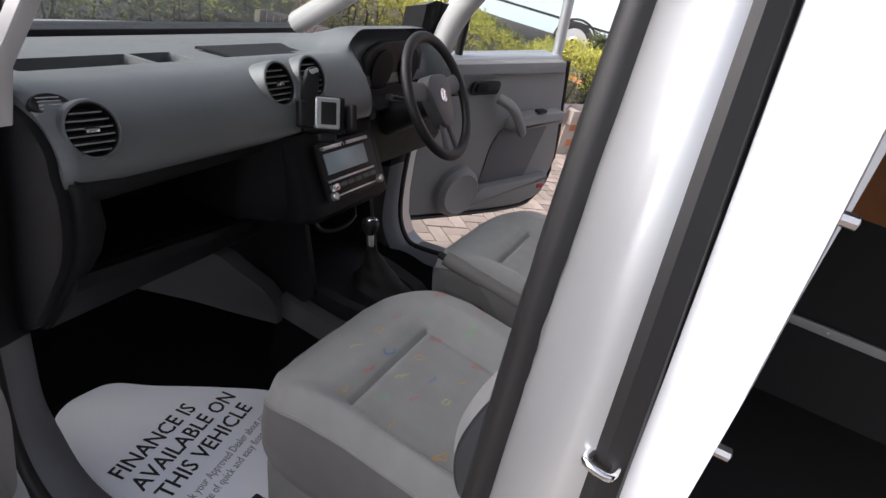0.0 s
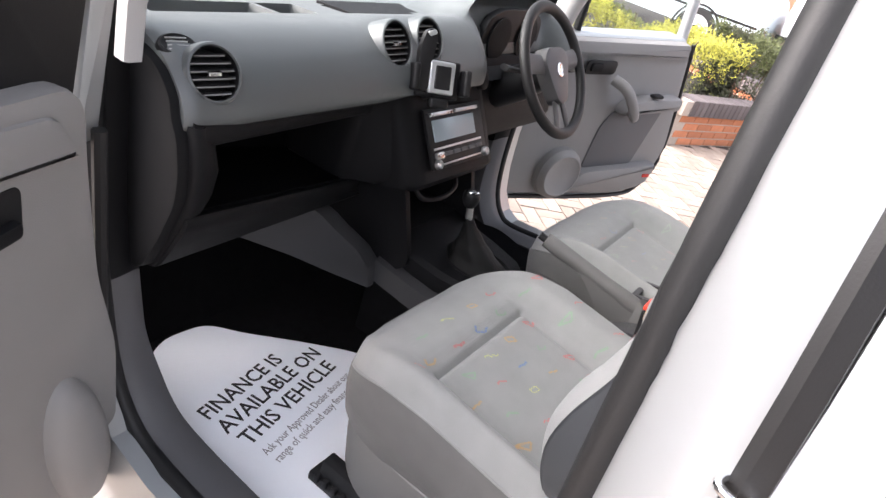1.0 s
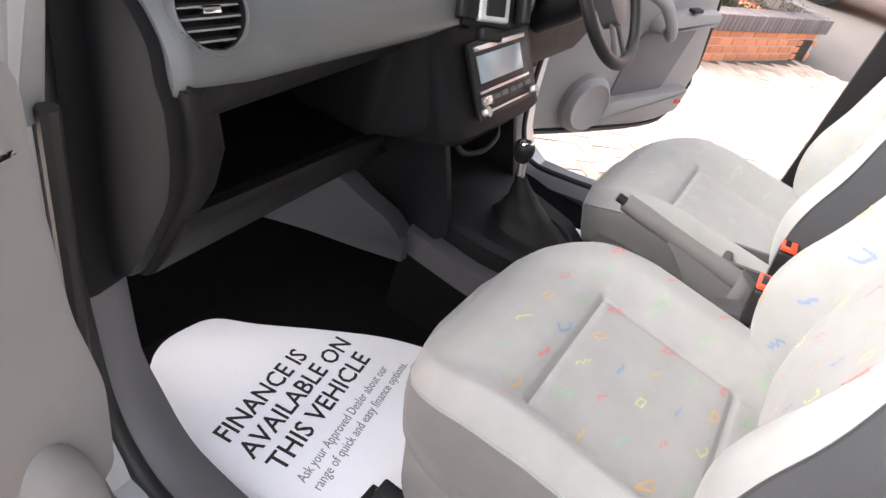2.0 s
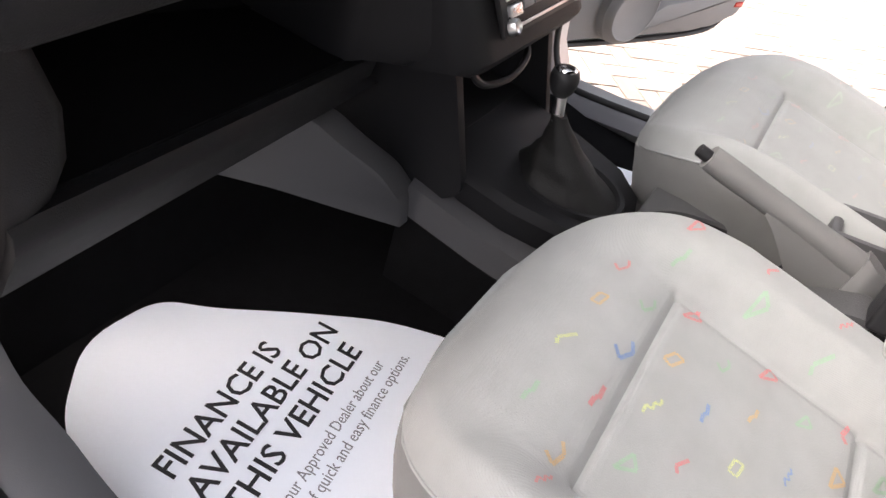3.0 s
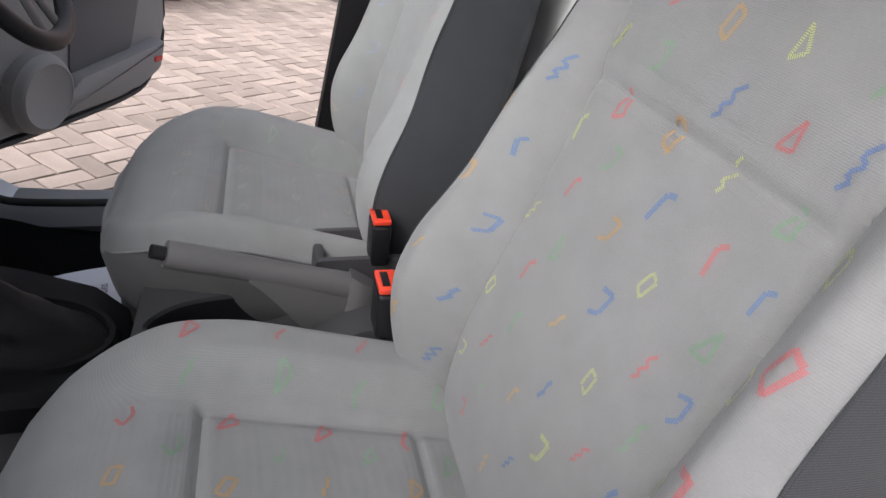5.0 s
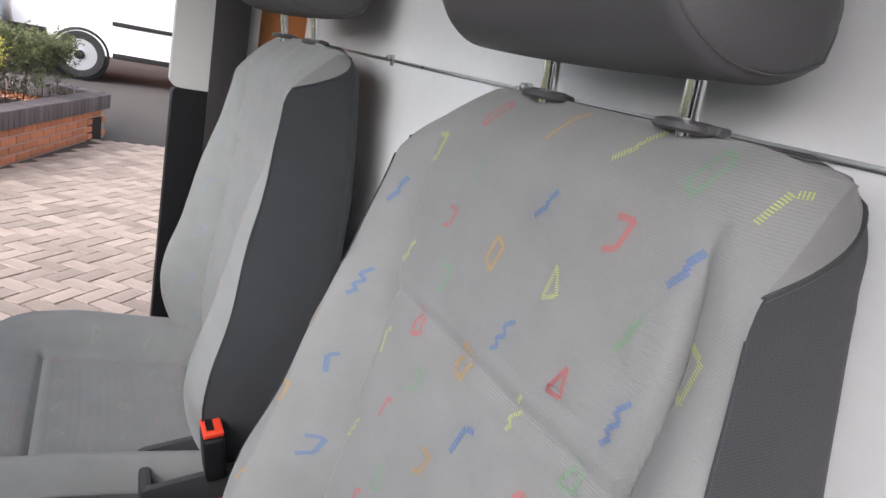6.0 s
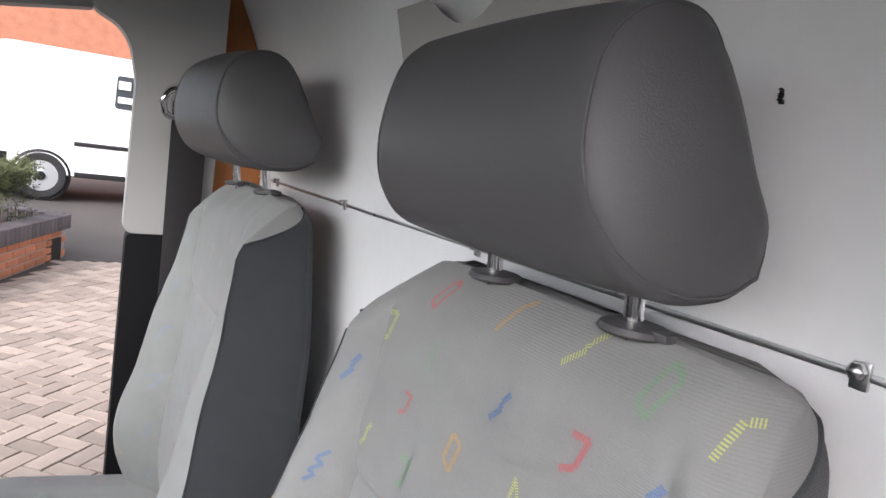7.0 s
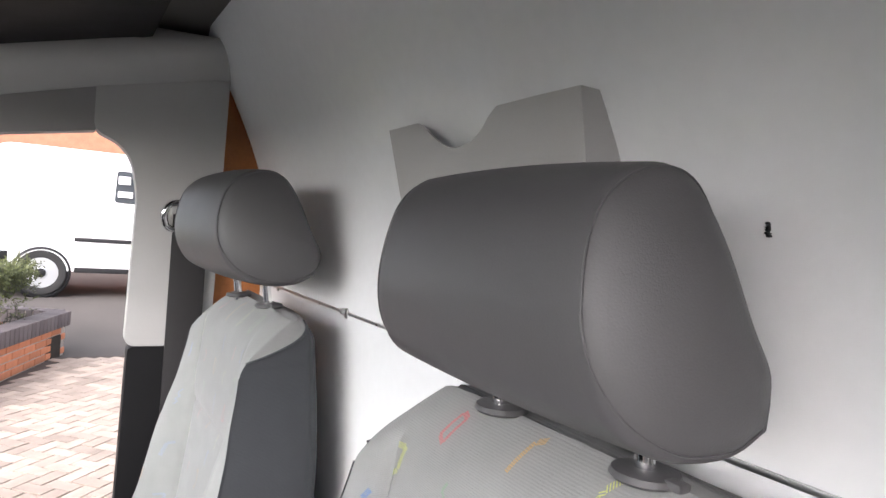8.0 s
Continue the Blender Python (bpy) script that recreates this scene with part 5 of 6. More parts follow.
# ---- cab doors ----
def build_door(s, hinge, angle, label, dark_glass=False, front=0.0, up=0.0):
    """A cab door, drawn closed along -y from its hinge with its inner face towards the middle, then swung open. s: 1 driver's, -1 passenger's."""
    d = thing("cab_door", label, "door", (hinge[0], hinge[1], 0.0), "cab doors")
    # local axes: a runs from the hinge to the trailing edge, b outwards, z up
    ca, sa = math.cos(radians(angle)), math.sin(radians(angle))
    m = Matrix(((s * sa, s * ca, 0, 0), (-ca, sa, 0, 0), (0, 0, 1, 0), (0, 0, 0, 1)))
    AZ = m @ Matrix(((1, 0, 0, 0), (0, 0, -1, 0), (0, 1, 0, 0), (0, 0, 0, 1)))  # outline in (a, z), depth inwards

    def put(name, bm, mats, lab="", parent=None, smooth=40):
        return part(name, bm, mats, parent or d, lab, smooth)

    def sweep(a, z):
        """The driver's door runs further back below its waist."""
        return a if front else a * (1 + 0.10 * min(1, max(0.0, (1.14 - z) / 0.5)) * max(0.0, (a - 0.5) / 0.45))

    def plate(name, pts, depth, b, mats, bevel=0.006, r=0.03, lab="", parent=None):
        bm = bmesh.new()
        prism(bm, rounded([(sweep(a, z), z) for a, z in pts], r), Matrix.Identity(4), depth, bevel)
        bm.transform(AZ @ Matrix.Translation((0, 0, -b)))
        return put(name, bm, mats, lab, parent)

    # painted shell
    plate("shell", [(0.07, 0.50) if front else (0.02, 0.50), (0.14, 0.44) if front else (0.10, 0.44), (0.80, 0.44), (0.94, 0.50), (1.0, 0.72), (0.96, 1.16), (0.90, 1.22), (0.10 if front else 0.02, 1.13)], 0.085, 0.125, SILVER, 0.012, 0.06)
    bm = bmesh.new()
    tube(bm, smooth_path([m @ Vector((sweep(p[0], p[2]), p[1], p[2])) for p in ((0.05, 0.03, 1.12), (0.04, 0.03, 0.7), (0.06, 0.03, 0.50), (0.15, 0.03, 0.455), (0.78, 0.03, 0.455), (0.93, 0.03, 0.52), (0.985, 0.03, 0.72), (0.945, 0.03, 1.2))], 5), 0.010, 8)
    put("edge_seal", bm, RUBBER)
    # window frame and glass
    bm = bmesh.new()
    pts = [(0.10, 0.07, 1.14), (0.18, 0.075, 1.28), (0.42, 0.10, 1.66), (0.52, 0.11, 1.735), (0.66, 0.115, 1.755), (0.80, 0.11, 1.74), (0.855, 0.10, 1.68), (0.90, 0.07, 1.20)]
    tube(bm, smooth_path([m @ Vector(p) for p in pts], 5), 0.024, 10)
    put("window_frame", bm, SILVER)
    bm = bmesh.new()
    tube(bm, [m @ Vector(p) for p in ((0.30, 0.075, 1.16), (0.30, 0.088, 1.48))], 0.016, 8)
    put("quarter_bar", bm, BLACK)
    bm = bmesh.new()
    vs = [bm.verts.new(m @ Vector(p)) for p in ((0.12, 0.075, 1.15), (0.89, 0.075, 1.22), (0.85, 0.105, 1.69), (0.80, 0.112, 1.73), (0.52, 0.112, 1.73), (0.42, 0.105, 1.65))]
    bm.faces.new(vs)
    ex = bmesh.ops.extrude_face_region(bm, geom=bm.faces[:])
    for v in [g for g in ex["geom"] if isinstance(g, bmesh.types.BMVert)]:
        v.co += m.to_3x3() @ Vector((0, 0.004, 0))
    g = put("window_pane", bm, DARK_PANE if dark_glass else WINDOW, "door window glass")
    g.visible_shadow = False
    if front:
        plate("mirror_panel", [(0.085, 1.15), (0.36, 1.15), (0.36, 1.56), (0.24, 1.44), (0.045, 1.36)], 0.02, 0.060, BLACK, 0.004, 0.01, "black mirror corner panel")
        plate("front_frame", [(0.040, 1.10), (0.082, 1.10), (0.042, 1.36), (0.0, 1.36)], 0.03, 0.07, SILVER, 0.006, 0.008)
    # inner trim card
    hinge_edge = [(0.094, 1.20), (0.088, 1.08), (0.067, 0.90), (0.046, 0.825), (0.026, 0.75), (0.020, 0.62), (0.020, 0.52), (0.045, 0.43), (0.12, 0.42)] if front else [(0.24, 1.135), (0.20, 1.09), (0.18, 0.90), (0.11, 0.70), (0.10, 0.50), (0.16, 0.475)]
    card = plate("trim_card", hinge_edge + [(0.78, 0.475), (0.93, 0.515), (0.975, 0.72), (0.935, 1.14), (0.90, 1.205)], 0.03, 0.04, DOOR_TRIM, 0.012, 0.05, "grey moulded plastic door card")
    plate("top_roll", [(0.18 - front, 1.075 + up), (0.905, 1.135), (0.895, 1.205), (0.22 - front, 1.14 + up)], 0.038 if front else 0.05, 0.04, DOOR_TRIM, 0.012 if front else 0.02, 0.02, parent=card)
    # Hollow of the pocket put into colour: a flat darker plate.
    plate("dark_pocket", [(0.55, 0.605), (0.80, 0.635), (0.885, 0.93), (0.60, 0.88), (0.56, 0.80)], 0.006, 0.0105, TRIM, 0.002, 0.03, "dark door pocket", card)
    plate("pocket_wall", [(0.50, 0.515), (0.80, 0.515), (0.90, 0.56), (0.915, 0.66), (0.82, 0.645), (0.55, 0.61), (0.50, 0.57)], 0.05, 0.012, DOOR_TRIM, 0.02, 0.02, "", card)
    bm = bmesh.new()
    lathe(bm, [(0.0, 0.0), (0.085, 0.0), (0.093, -0.005), (0.102, 0.0), (0.108, 0.012), (0.115, 0.018), (0.12, 0.05)], AZ @ Matrix.Translation((0.42, 0.585, 0.035)) @ Matrix.Diagonal((1, 1, -1, 1)), 36)
    put("speaker", bm, DOOR_TRIM, "", card)
    # arm rest, grab handle and opener
    plate("arm_rest", [(0.60, 0.875), (0.92, 0.925), (0.925, 0.985), (0.72, 0.965), (0.62, 0.93)], 0.065, 0.012, DOOR_TRIM, 0.024, 0.03, "", card)
    bm = bmesh.new()
    tube(bm, smooth_path([m @ Vector(p) for p in ((0.50, -0.02, 1.02), (0.54, -0.07, 1.00), (0.60, -0.085, 0.94), (0.655, -0.07, 0.89), (0.69, -0.03, 0.885))], 5), 0.019, 10, 1.2)
    put("grab_handle", bm, DOOR_TRIM, "", card)
    if not front:
        plate("opener_recess", [(0.34, 1.02), (0.50, 1.035), (0.50, 1.09), (0.34, 1.075)], 0.006, -0.006, BLACK, 0.002, 0.02, "", card)
        plate("opener_lever", [(0.36, 1.035), (0.42, 1.04), (0.42, 1.075), (0.36, 1.07)], 0.014, -0.008, DASH_LOW, 0.004, 0.012, "", card)
    plate("switch", [(0.73, 0.972), (0.78, 0.978), (0.78, 0.99), (0.73, 0.985)], 0.03, -0.03, BLACK, 0.003, 0.005, "", card)
    bm = bmesh.new()
    rbox(bm, (-0.022, -0.008, 0), (0.022, 0.010, 0.006), 0.003, m=AZ @ Matrix.Translation((sweep(0.875, 0.60), 0.60, 0.036)))
    put("reflector", bm, RED_LENS, "red reflector lens", card)
    if front:
        plate("handle_recess", [(0.195, 1.035), (0.31, 1.025), (0.31, 1.10), (0.195, 1.105)], 0.006, 0.014, BLACK, 0.002, 0.014, "black recess of the door opener", card)
        plate("opener_lever", [(0.205, 1.045), (0.30, 1.038), (0.30, 1.058), (0.205, 1.066)], 0.016, 0.012, DASH_LOW, 0.005, 0.008, "", card)
        bm = bmesh.new()
        lathe(bm, [(0.0, 0.034), (0.03, 0.032), (0.052, 0.024), (0.062, 0.010), (0.066, -0.004)], AZ @ Matrix.Translation((0.118, 0.600, -0.008)) @ Matrix.Rotation(radians(-10), 4, "Z") @ Matrix.Diagonal((0.85, 2.5, 1, 1)), 32)
        put("pocket_end", bm, DOOR_TRIM, "rounded end of the door pocket", card, smooth=60)
    else:
        plate("inner_handle_black", [(0.155, 0.985), (0.21, 0.985), (0.21, 1.05), (0.155, 1.05)], 0.01, 0.006, BLACK, 0.002, 0.005, "", card)
    return d


# swing: 90 would stand straight out from the van's side
build_door(1, (0.85, 1.155), 65.3, "open driver's door with grey trim card and red reflector")
build_door(-1, (-0.775, 0.880), 70, "open passenger door with grey trim card", True, 0.075, 0.035)

# ---- planter wall, hedge ----
BRICK = surface("orange_brick", (0.52, 0.20, 0.10), 0.85, 0, 0.2, 12, 0.6, 120, random_tint=0.16)
BRICK_DARK = surface("dark_blue_brick", (0.13, 0.11, 0.11), 0.8, 0, 0.25, 12, 0.6, 120, random_tint=0.25)
MORTAR = surface("grey_mortar", (0.42, 0.36, 0.31), 0.95, 0, 0.15, 20, 0.8, 150)
SOIL = surface("dark_soil", (0.035, 0.028, 0.02), 1.0, 0, 0.4, 12, 1.0, 60)


def unit_brick(name, size, mats, bevel=0.006):
    bm = bmesh.new()
    rbox(bm, (-size[0] / 2, -size[1] / 2, -size[2] / 2), (size[0] / 2, size[1] / 2, size[2] / 2), bevel, 1)
    me = bpy.data.meshes.new(name)
    bm.to_mesh(me)
    bm.free()
    me.materials.append(mats)
    return me


planter = thing("planter_wall", "low orange brick planter wall capped with dark upright bricks", "wall", (0, 0, 0), kind="structure")
STRETCH, SOLDIER = unit_brick("brick", (0.215, 0.10, 0.065), BRICK), unit_brick("cap_brick", (0.070, 0.20, 0.15), BRICK_DARK)
CORNERS = [(7.2, 0.36), (4.75, 1.32), (4.3, 4.6)]


def wall_run(a, b):
    a, b = Vector((*a, 0)), Vector((*b, 0))
    d = b - a
    ang = math.atan2(d.y, d.x)
    n = int(d.length / 0.225)
    for row in range(4):
        for k in range(n):
            ob = new("brick", STRETCH)
            ob.parent = planter
            ob.matrix_local = Matrix.Translation(a + d.normalized() * (0.225 * k + (0.11 if row % 2 else 0.0) + 0.1)) @ Matrix.Translation((0, 0, 0.035 + 0.075 * row)) @ Matrix.Rotation(ang, 4, "Z")
    for k in range(int(d.length / 0.08)):
        ob = new("brick", SOLDIER)
        ob.parent = planter
        ob.matrix_local = Matrix.Translation(a + d.normalized() * (0.08 * k + 0.04)) @ Matrix.Translation((0, 0, 0.380)) @ Matrix.Rotation(ang + random.uniform(-0.02, 0.02), 4, "Z")
    bm = bmesh.new()
    rbox(bm, (0, -0.042, -0.02), (d.length + 0.03, 0.042, 0.305), 0.004, m=Matrix.Translation(a) @ Matrix.Rotation(ang, 4, "Z"))
    rbox(bm, (0, -0.09, 0.307), (d.length + 0.03, 0.09, 0.44), 0.004, m=Matrix.Translation(a) @ Matrix.Rotation(ang, 4, "Z"))
    part("mortar", bm, MORTAR, planter)


random.seed(11)
wall_run(CORNERS[0], CORNERS[1])
wall_run(CORNERS[1], CORNERS[2])
wall_run((7.2, 0.36), (8.6, 3.2))


def leaf_material(name, col):
    m = surface(name, col, 0.6, 0, 0.25, 3, 0, 60, island=0.45)
    return m


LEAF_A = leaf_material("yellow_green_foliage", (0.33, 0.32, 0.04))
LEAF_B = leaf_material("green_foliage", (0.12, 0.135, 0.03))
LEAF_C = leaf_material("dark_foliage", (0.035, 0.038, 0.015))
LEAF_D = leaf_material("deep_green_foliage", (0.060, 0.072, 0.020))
TWIG = surface("brown_twig", (0.09, 0.06, 0.04), 0.9, 0, 0.3, 30, 0.5, 150)


def hedge(name, label, line, depth, z0, z1, count, seed, size=0.05, palette=None):
    """Sprays of small leaves on twigs, thicker at the outside, with an uneven top."""
    rnd = random.Random(seed)
    h = thing(name, label, "hedge", (*line[0], z0))
    o = Vector((*line[0], z0))
    segs = [(Vector((*a, 0)), Vector((*b, 0))) for a, b in zip(line, line[1:])]
    lens = [(b - a).length for a, b in segs]
    verts, faces, mats = [], [], []
    bm = bmesh.new()
    for k in range(count):
        r = rnd.uniform(0, sum(lens))
        i = 0
        while r > lens[i]:
            r -= lens[i]
            i += 1
        a, b = segs[i]
        d = (b - a).normalized()
        nrm = Vector((-d.y, d.x, 0))
        p = a + d * r
        top = z1 * (0.86 + 0.16 * noise.noise(Vector((p.x * 1.3, p.y * 1.3, seed))) + 0.06 * noise.noise(Vector((p.x * 6, p.y * 6, seed))))
        q = rnd.random()
        across = rnd.uniform(-1, 1)
        face_ = rnd.random()
        if face_ < 0.45:
            across = -1 + abs(rnd.gauss(0, 0.14))
        zz = top * (1 - abs(rnd.gauss(0, 0.12))) if face_ > 0.6 else z0 + (top - z0) * q
        bulge = 1 + 0.25 * noise.noise(Vector((p.x * 2.2, p.y * 2.2, zz * 2.2)))
        p = p + nrm * across * depth * 0.5 * bulge + Vector((0, 0, zz))
        spray = Vector((rnd.gauss(0, 1), rnd.gauss(0, 1), abs(rnd.gauss(0.4, 0.8)))).normalized()
        hue = noise.noise(Vector((p.x * 1.1, p.y * 1.1, 3 + seed)))
        # Leaf colour gets darker towards the bottom: palette entries 0, 1, 2 by height.
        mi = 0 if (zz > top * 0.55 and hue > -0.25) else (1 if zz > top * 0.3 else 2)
        for j in range(6):
            base = p + spray * (j * size * 0.35) - o
            dirv = (spray * 0.5 + Vector((rnd.gauss(0, 1), rnd.gauss(0, 1), rnd.gauss(0, 1)))).normalized()
            side = dirv.orthogonal().normalized()
            L = size * rnd.uniform(0.6, 1.2)
            n0 = len(verts)
            verts += [base, base + dirv * L * 0.5 + side * L * 0.22, base + dirv * L, base + dirv * L * 0.5 - side * L * 0.22]
            faces.append((n0, n0 + 1, n0 + 2, n0 + 3))
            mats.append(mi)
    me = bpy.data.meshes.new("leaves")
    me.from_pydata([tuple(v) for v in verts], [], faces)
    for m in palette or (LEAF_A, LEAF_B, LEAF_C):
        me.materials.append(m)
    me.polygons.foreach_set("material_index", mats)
    ob = new("leaves", me)
    ob.parent = h
    ob["kind"] = "stuff"
    for k in range(int(sum(lens) * 5)):
        r = rnd.uniform(0, sum(lens))
        i = 0
        while r > lens[i]:
            r -= lens[i]
            i += 1
        a, b = segs[i]
        p = a + (b - a).normalized() * r + Vector((rnd.uniform(-.1, .1), rnd.uniform(-.1, .1), z0)) - o
        tube(bm, [p - Vector((0, 0, 0.06)), p + Vector((rnd.uniform(-.1, .1), rnd.uniform(-.1, .1), (z1 - z0) * 0.5)), p + Vector((rnd.uniform(-.2, .2), rnd.uniform(-.2, .2), (z1 - z0) * 0.85))], [0.014, 0.009, 0.004], 5)
    part("stem_growth", bm, TWIG, h)["kind"] = "stuff"
    return h


bm = bmesh.new()
loft(bm, [[(7.05, 0.35, z), (8.55, 3.2, z), (8.4, 9.0, z), (4.4, 9.0, z), (4.42, 4.6, z), (4.86, 1.40, z)] for z in (-0.02, 0.22)])
tagged(part("planting_bed", bm, SOIL, smooth=0), "dark soil bed behind the brick wall", "soil", kind="structure")
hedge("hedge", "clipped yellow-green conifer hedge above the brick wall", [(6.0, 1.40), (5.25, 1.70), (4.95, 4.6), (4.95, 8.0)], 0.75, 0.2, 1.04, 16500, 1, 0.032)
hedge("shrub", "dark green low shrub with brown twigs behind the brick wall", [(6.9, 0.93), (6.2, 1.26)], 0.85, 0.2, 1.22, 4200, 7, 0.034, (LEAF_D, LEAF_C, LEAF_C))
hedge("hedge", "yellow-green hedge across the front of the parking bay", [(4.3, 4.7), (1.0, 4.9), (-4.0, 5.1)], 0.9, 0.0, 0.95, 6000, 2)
bm = bmesh.new()
rbox(bm, (-4.2, 4.55, -0.02), (4.4, 5.6, 0.02), 0.01)
tagged(part("planting_bed", bm, SOIL, smooth=0), "dark soil bed under the front hedge", "soil", kind="structure")

# ---- parked vehicles ----
WHITE_PAINT = surface("white_vehicle_paint", (0.78, 0.78, 0.78), 0.3, 0, 0.03, 3, 0, 200)
PALE_PAINT = surface("pale_blue_vehicle_paint", (0.58, 0.67, 0.72), 0.3, 0.1, 0.03, 3, 0, 200)
TYRE = surface("tyre_rubber", (0.02, 0.02, 0.02), 0.85, 0, 0.2, 20, 0.4, 90)
CAR_GLASS = surface("dark_vehicle_glass", (0.03, 0.035, 0.04), 0.08, 0, 0.1, 4, 0, 100)


def vehicle(name, label, category, base, turn, length, width, profile, paint, wheels, wheel_r, windows, moulding):
    """A vehicle along its own x axis: profile is its side outline (x, z)."""
    v = thing(name, label, category, base)
    m = pose(0, 0, 0, 0, 0, turn)
    bm = bmesh.new()
    prof = rounded(profile, 0.16, 5)
    zmax = max(z for _, z in prof)
    rings = []
    for y, g in ((-width / 2, 0.0), (-width / 2 + 0.03, 0.02), (-width / 2 + 0.10, 0.05), (0, 0.06), (width / 2 - 0.10, 0.05), (width / 2 - 0.03, 0.02), (width / 2, 0.0)):
        ring = []
        for x, z in prof:
            inset = 0.0
            tumble = 0.10 * max(0.0, (z - 0.9) / (zmax - 0.9)) if z > 0.9 else 0.0
            ring.append(m @ Vector((x * (1 - (0.06 - g) * 0.25), math.copysign(abs(y) - (tumble if abs(y) > 0.1 else 0), y) if y else 0.0, z - (0.06 - g) * 0.5 * (1 if z > 1.2 else 0))))
        rings.append(ring)
    loft(bm, rings)
    part("body", bm, paint, v, smooth=35)
    for x0 in wheels:
        for s in (-1, 1):
            wm = m @ Matrix.Translation((x0, s * (width / 2 - 0.06), wheel_r)) @ pose(0, 0, 0, -90 * s, 0, 0)
            bm = bmesh.new()
            lathe(bm, [(0.0, -0.10), (wheel_r * 1.13, -0.10), (wheel_r * 1.16, 0.064), (wheel_r * 1.08, 0.075), (wheel_r * 1.04, 0.05), (0, 0.045)], wm, 32)
            part("wheel_arch", bm, BLACK, v)
            bm = bmesh.new()
            lathe(bm, [(wheel_r * 0.66, -0.02), (wheel_r * 0.66, 0.07), (wheel_r * 0.80, 0.085), (wheel_r * 0.96, 0.078), (wheel_r, 0.05), (wheel_r, -0.05)], wm, 40)
            w = part("wheel", bm, TYRE, v)
            bm = bmesh.new()
            lathe(bm, [(wheel_r * 0.67, 0.072), (wheel_r * 0.60, 0.066), (wheel_r * 0.55, 0.05), (wheel_r * 0.40, 0.058), (wheel_r * 0.36, 0.07), (wheel_r * 0.12, 0.076), (0.0, 0.076)], wm, 32)
            part("rim", bm, SILVER, w, "silver steel wheel rim")
            for k in range(10):
                a = 2 * math.pi * k / 10
                bm = bmesh.new()
                lathe(bm, [(0.0, 0.0), (wheel_r * 0.075, 0.0), (wheel_r * 0.075, 0.004), (0, 0.004)], wm @ Matrix.Translation((wheel_r * 0.47 * math.cos(a), wheel_r * 0.47 * math.sin(a), 0.055)), 10)
                part("vent_hole", bm, BLACK, w)
            bm = bmesh.new()
            lathe(bm, [(wheel_r * 0.20, 0.07), (wheel_r * 0.20, 0.082), (wheel_r * 0.1, 0.088), (0.0, 0.088)], wm, 20)
            part("hub_cap", bm, BLACK, w)
    for x0, x1, z0, z1 in windows:
        for s in (-1, 1):
            bm = bmesh.new()
            t0, t1 = 0.10 * max(0, (z0 - 0.9) / (zmax - 0.9)), 0.10 * max(0, (z1 - 0.9) / (zmax - 0.9))
            pts = rounded([(x0, z0), (x1, z0), (x1 - 0.08, z1), (x0 + 0.02, z1)], 0.05)
            prism(bm, pts, XZ, 0.012, 0.002)
            for vv in bm.verts:
                f = (vv.co.z - z0) / (z1 - z0)
                vv.co.y = s * (width / 2 + 0.001 + (0.008 if vv.co.y < -0.006 else -0.02) - (t0 * (1 - f) + t1 * f))
            bm.transform(m)
            part("window", bm, CAR_GLASS, v)
    for x0, x1, z0, z1 in moulding:
        for s in (-1, 1):
            bm = bmesh.new()
            rbox(bm, (x0, s * (width / 2 - 0.01) - 0.012, z0), (x1, s * (width / 2 - 0.01) + 0.016, z1), 0.006, m=m)
            part("side_moulding", bm, BLACK, v)
    return v


white_van = vehicle("parked_van", "white panel van parked on the asphalt yard", "van", (11.0, -0.70, ground_height(11)), -90, 4.4, 1.8,
        [(-2.1, 0.36), (-2.2, 0.75), (-2.15, 1.95), (-1.9, 2.16), (0.7, 2.18), (1.15, 2.05), (1.75, 1.35), (2.35, 1.10), (2.45, 0.7), (2.4, 0.36)], WHITE_PAINT, (-1.34, 1.45), 0.325, [(0.42, 1.25, 1.35, 1.85), (-0.46, 0.34, 1.42, 1.90)], [(-0.95, 1.05, 0.80, 0.86), (-2.2, -1.75, 0.45, 0.62), (-0.93, 1.05, 0.34, 0.42), (1.85, 2.42, 0.42, 0.66)])
for x0, z0, w, h in ((-0.42, 1.70, 0.16, 0.12), (-0.42, 1.50, 0.20, 0.09)):
    bm = bmesh.new()
    rbox(bm, (x0, -0.905, z0), (x0 + w, -0.835, z0 + h), 0.004, m=pose(0, 0, 0, 0, 0, -90))
    part("window_sticker", bm, WHITE_PAINT, white_van, "pale sticker in the van window")
vehicle("parked_van", "pale blue-white van parked beyond the hedge", "van", (10.4, 4.0, ground_height(10.4)), -90, 4.4, 1.8,
        [(-2.1, 0.36), (-2.2, 0.75), (-2.15, 1.95), (-1.9, 2.16), (0.7, 2.18), (1.15, 2.05), (1.75, 1.35), (2.35, 1.10), (2.45, 0.7), (2.4, 0.36)], PALE_PAINT, (-1.34, 1.45), 0.325, [(0.42, 1.25, 1.35, 1.85)], [(-2.1, 2.3, 0.60, 0.64)])
vehicle("parked_car", "pale blue parked car beyond the front hedge", "car", (2.2, 8.6, 0.0), 5, 4.2, 1.7,
        [(-2.0, 0.3), (-2.1, 0.6), (-1.9, 0.95), (-1.2, 1.40), (0.4, 1.42), (1.1, 1.0), (2.0, 0.85), (2.1, 0.55), (2.0, 0.3)], PALE_PAINT, (-1.3, 1.3), 0.31, [(-1.2, -0.1, 0.95, 1.32), (0.0, 0.75, 0.95, 1.32)], [])

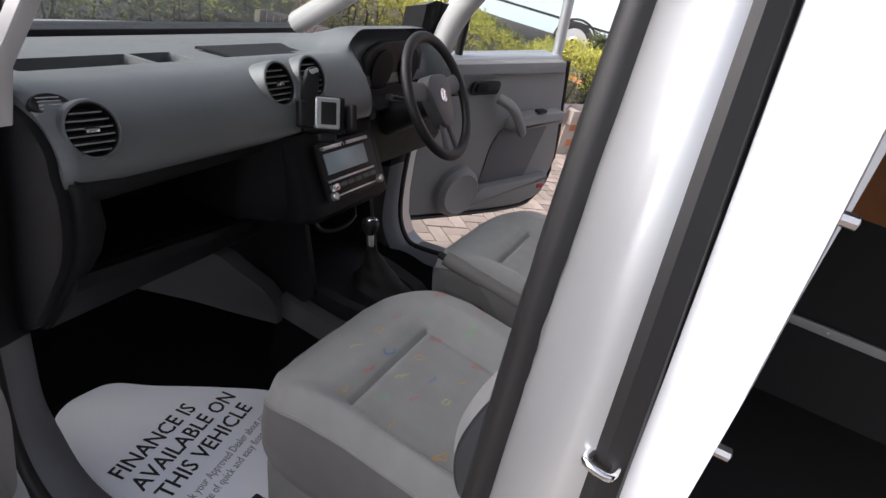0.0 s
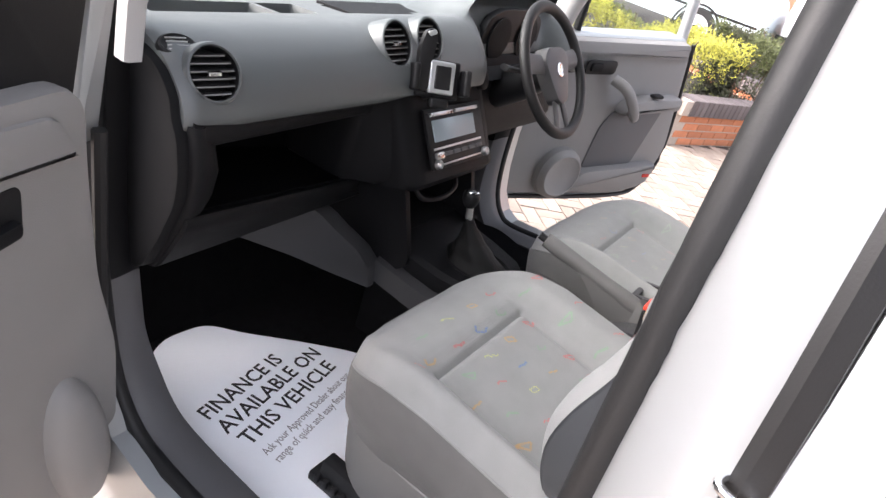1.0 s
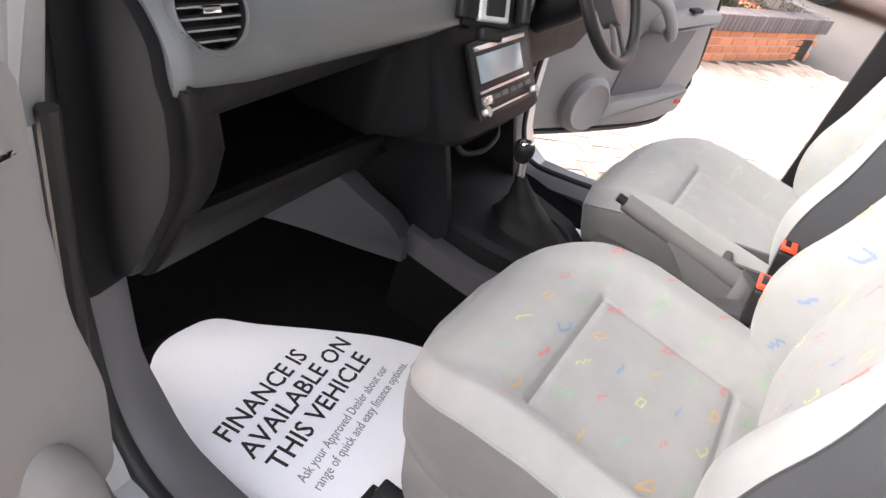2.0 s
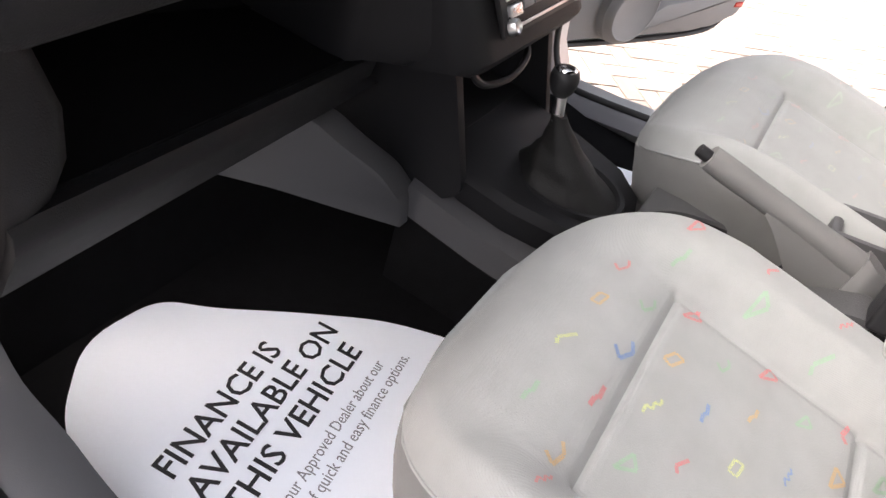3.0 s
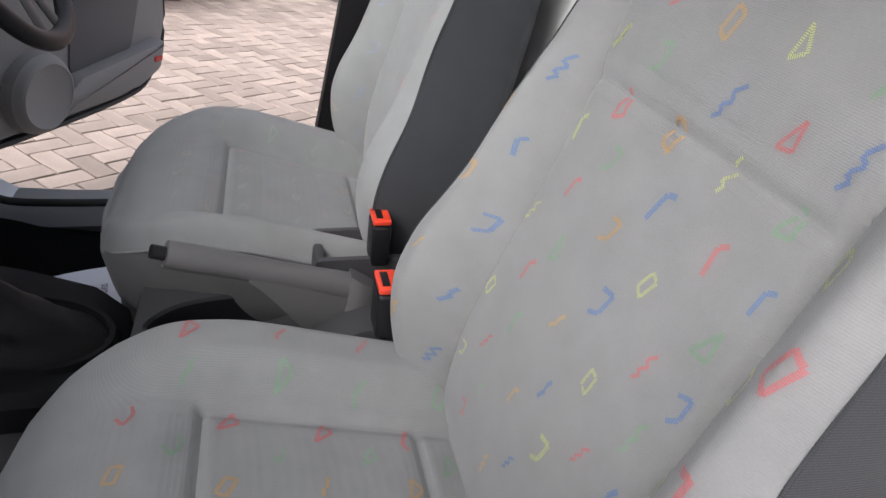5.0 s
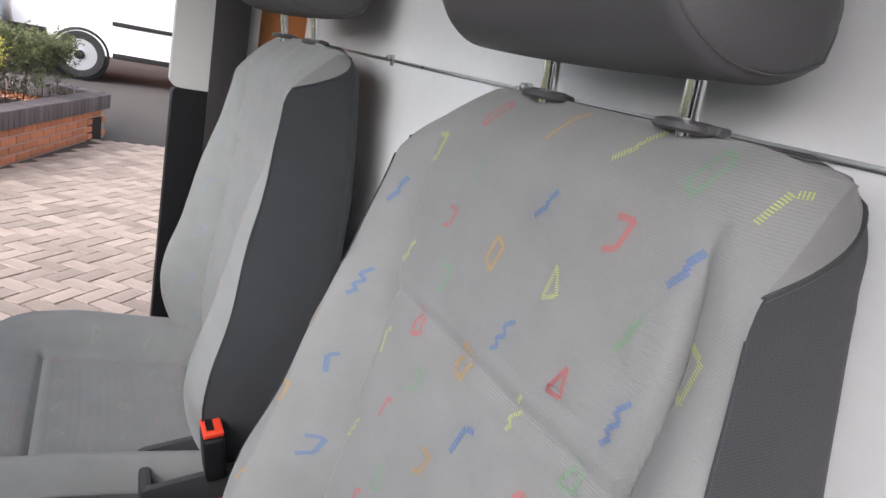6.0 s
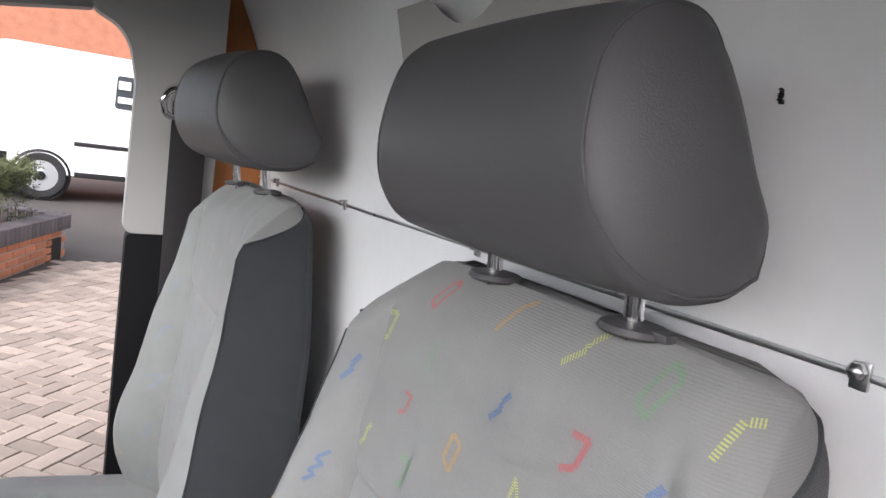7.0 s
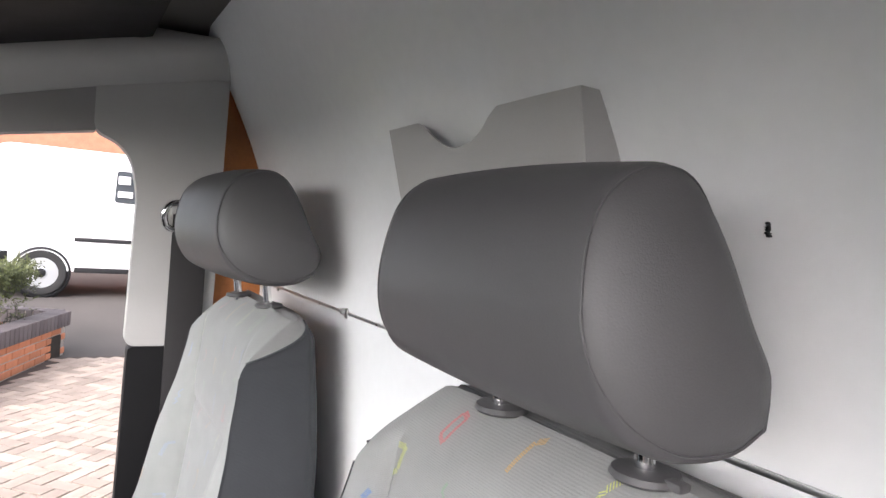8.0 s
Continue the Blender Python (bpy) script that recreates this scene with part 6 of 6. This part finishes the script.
# ---- brick building behind the yard ----
house = thing("brick_building", "red-brown brick building behind the parked van", "building", (17.0, 0, ground_height(17)))
WALL = surface("red_brown_brickwork", (0.36, 0.15, 0.09), 0.9, 0, 0.25, 5, 0.5, 30)
bm = bmesh.new()
rbox(bm, (0, -16, 0), (0.3, 2.6, 5.2), 0.01)
part("wall", bm, WALL, house)
for wy in (-12, -9, -5):
    bm = bmesh.new()
    rbox(bm, (-0.05, wy - 0.7, 1.0), (0.02, wy + 0.7, 2.2), 0.02)
    win = part("window", bm, WHITE_PAINT, house)
    bm = bmesh.new()
    rbox(bm, (-0.058, wy - 0.62, 1.08), (-0.045, wy + 0.62, 2.12), 0.004)
    part("pane", bm, CAR_GLASS, win)
bm = bmesh.new()
loft(bm, [[(-0.5, y, 5.1), (4.0, y, 7.4), (4.0, y, 7.2), (-0.5, y, 4.95)] for y in (-16.4, 3.0)])
part("roof", bm, surface("brown_roof_tiles", (0.16, 0.09, 0.065), 0.85, 0, 0.25, 4, 0.5, 40), house)

# ---- block paving ----
PAVER = surface("buff_pink_block_paver", (0.36, 0.295, 0.245), 0.9, 0, 0.3, 5, 0.6, 160, random_tint=0.22)
PAVER_FAR = surface("buff_pink_block_paving", (0.36, 0.295, 0.245), 0.9, 0, 0.3, 5, 0.6, 160, island=0.22)
JOINT = surface("dark_joint_sand", (0.07, 0.055, 0.045), 1.0, 0, 0.3, 30, 0.8, 200)
paving = thing("paving", "buff block paving in a herringbone bond", "paving", (0, 0, 0), kind="structure")
bm = bmesh.new()
rbox(bm, (-3.0, -4.6, -0.06), (7.0, 4.55, -0.008), 0)
part("joint_bed", bm, JOINT, paving, smooth=0)
BLOCK = unit_brick("paver", (0.190, 0.090, 0.05), PAVER, 0.0012)
PAVE_TURN = radians(46)
random.seed(21)
near, far_v, far_f = [], [], []
cell = 0.1
for i in range(-110, 110):
    for j in range(-110, 110):
        c = (i - j) % 4
        if c not in (0, 3):
            continue
        px, py = (i + (1.0 if c == 0 else 0.5)) * cell, (j + (0.5 if c == 0 else 1.0)) * cell
        X, Y = px * math.cos(PAVE_TURN) - py * math.sin(PAVE_TURN), px * math.sin(PAVE_TURN) + py * math.cos(PAVE_TURN)
        if not (-2.6 < X < 6.9 and -4.4 < Y < 4.4) or (4.3 < X and Y > 1.2 + (4.9 - X) * 0.45 and Y > 0.4):
            continue
        ang = PAVE_TURN + (0 if c == 0 else math.pi / 2)
        near.append((abs(X - 1.9) + abs(Y - 0.5), X, Y, ang))
near.sort()
box_pts = [(sx * 0.095, sy * 0.045, sz) for sz in (-0.02, 0.0) for sx, sy in ((-1, -1), (1, -1), (1, 1), (-1, 1))]
for k, (_, X, Y, ang) in enumerate(near):
    dz, da = random.uniform(-0.0025, 0.002), random.uniform(-0.012, 0.012)
    if k < 300:
        ob = new("paver", BLOCK)
        ob.parent = paving
        ob.matrix_local = Matrix.Translation((X, Y, -0.025 + dz)) @ Matrix.Rotation(ang + da, 4, "Z")
    else:
        c, s = math.cos(ang + da), math.sin(ang + da)
        n0 = len(far_v)
        far_v += [(X + x * c - y * s, Y + x * s + y * c, z + dz) for x, y, z in box_pts]
        far_f += [(n0 + 4, n0 + 5, n0 + 6, n0 + 7)] + [(n0 + q, n0 + (q + 1) % 4, n0 + 4 + (q + 1) % 4, n0 + 4 + q) for q in range(4)]
me = bpy.data.meshes.new("more_pavers")
me.from_pydata(far_v, [], far_f)
me.materials.append(PAVER_FAR)
ob = new("more_pavers", me)
ob.parent = paving
ob["kind"] = "stuff"
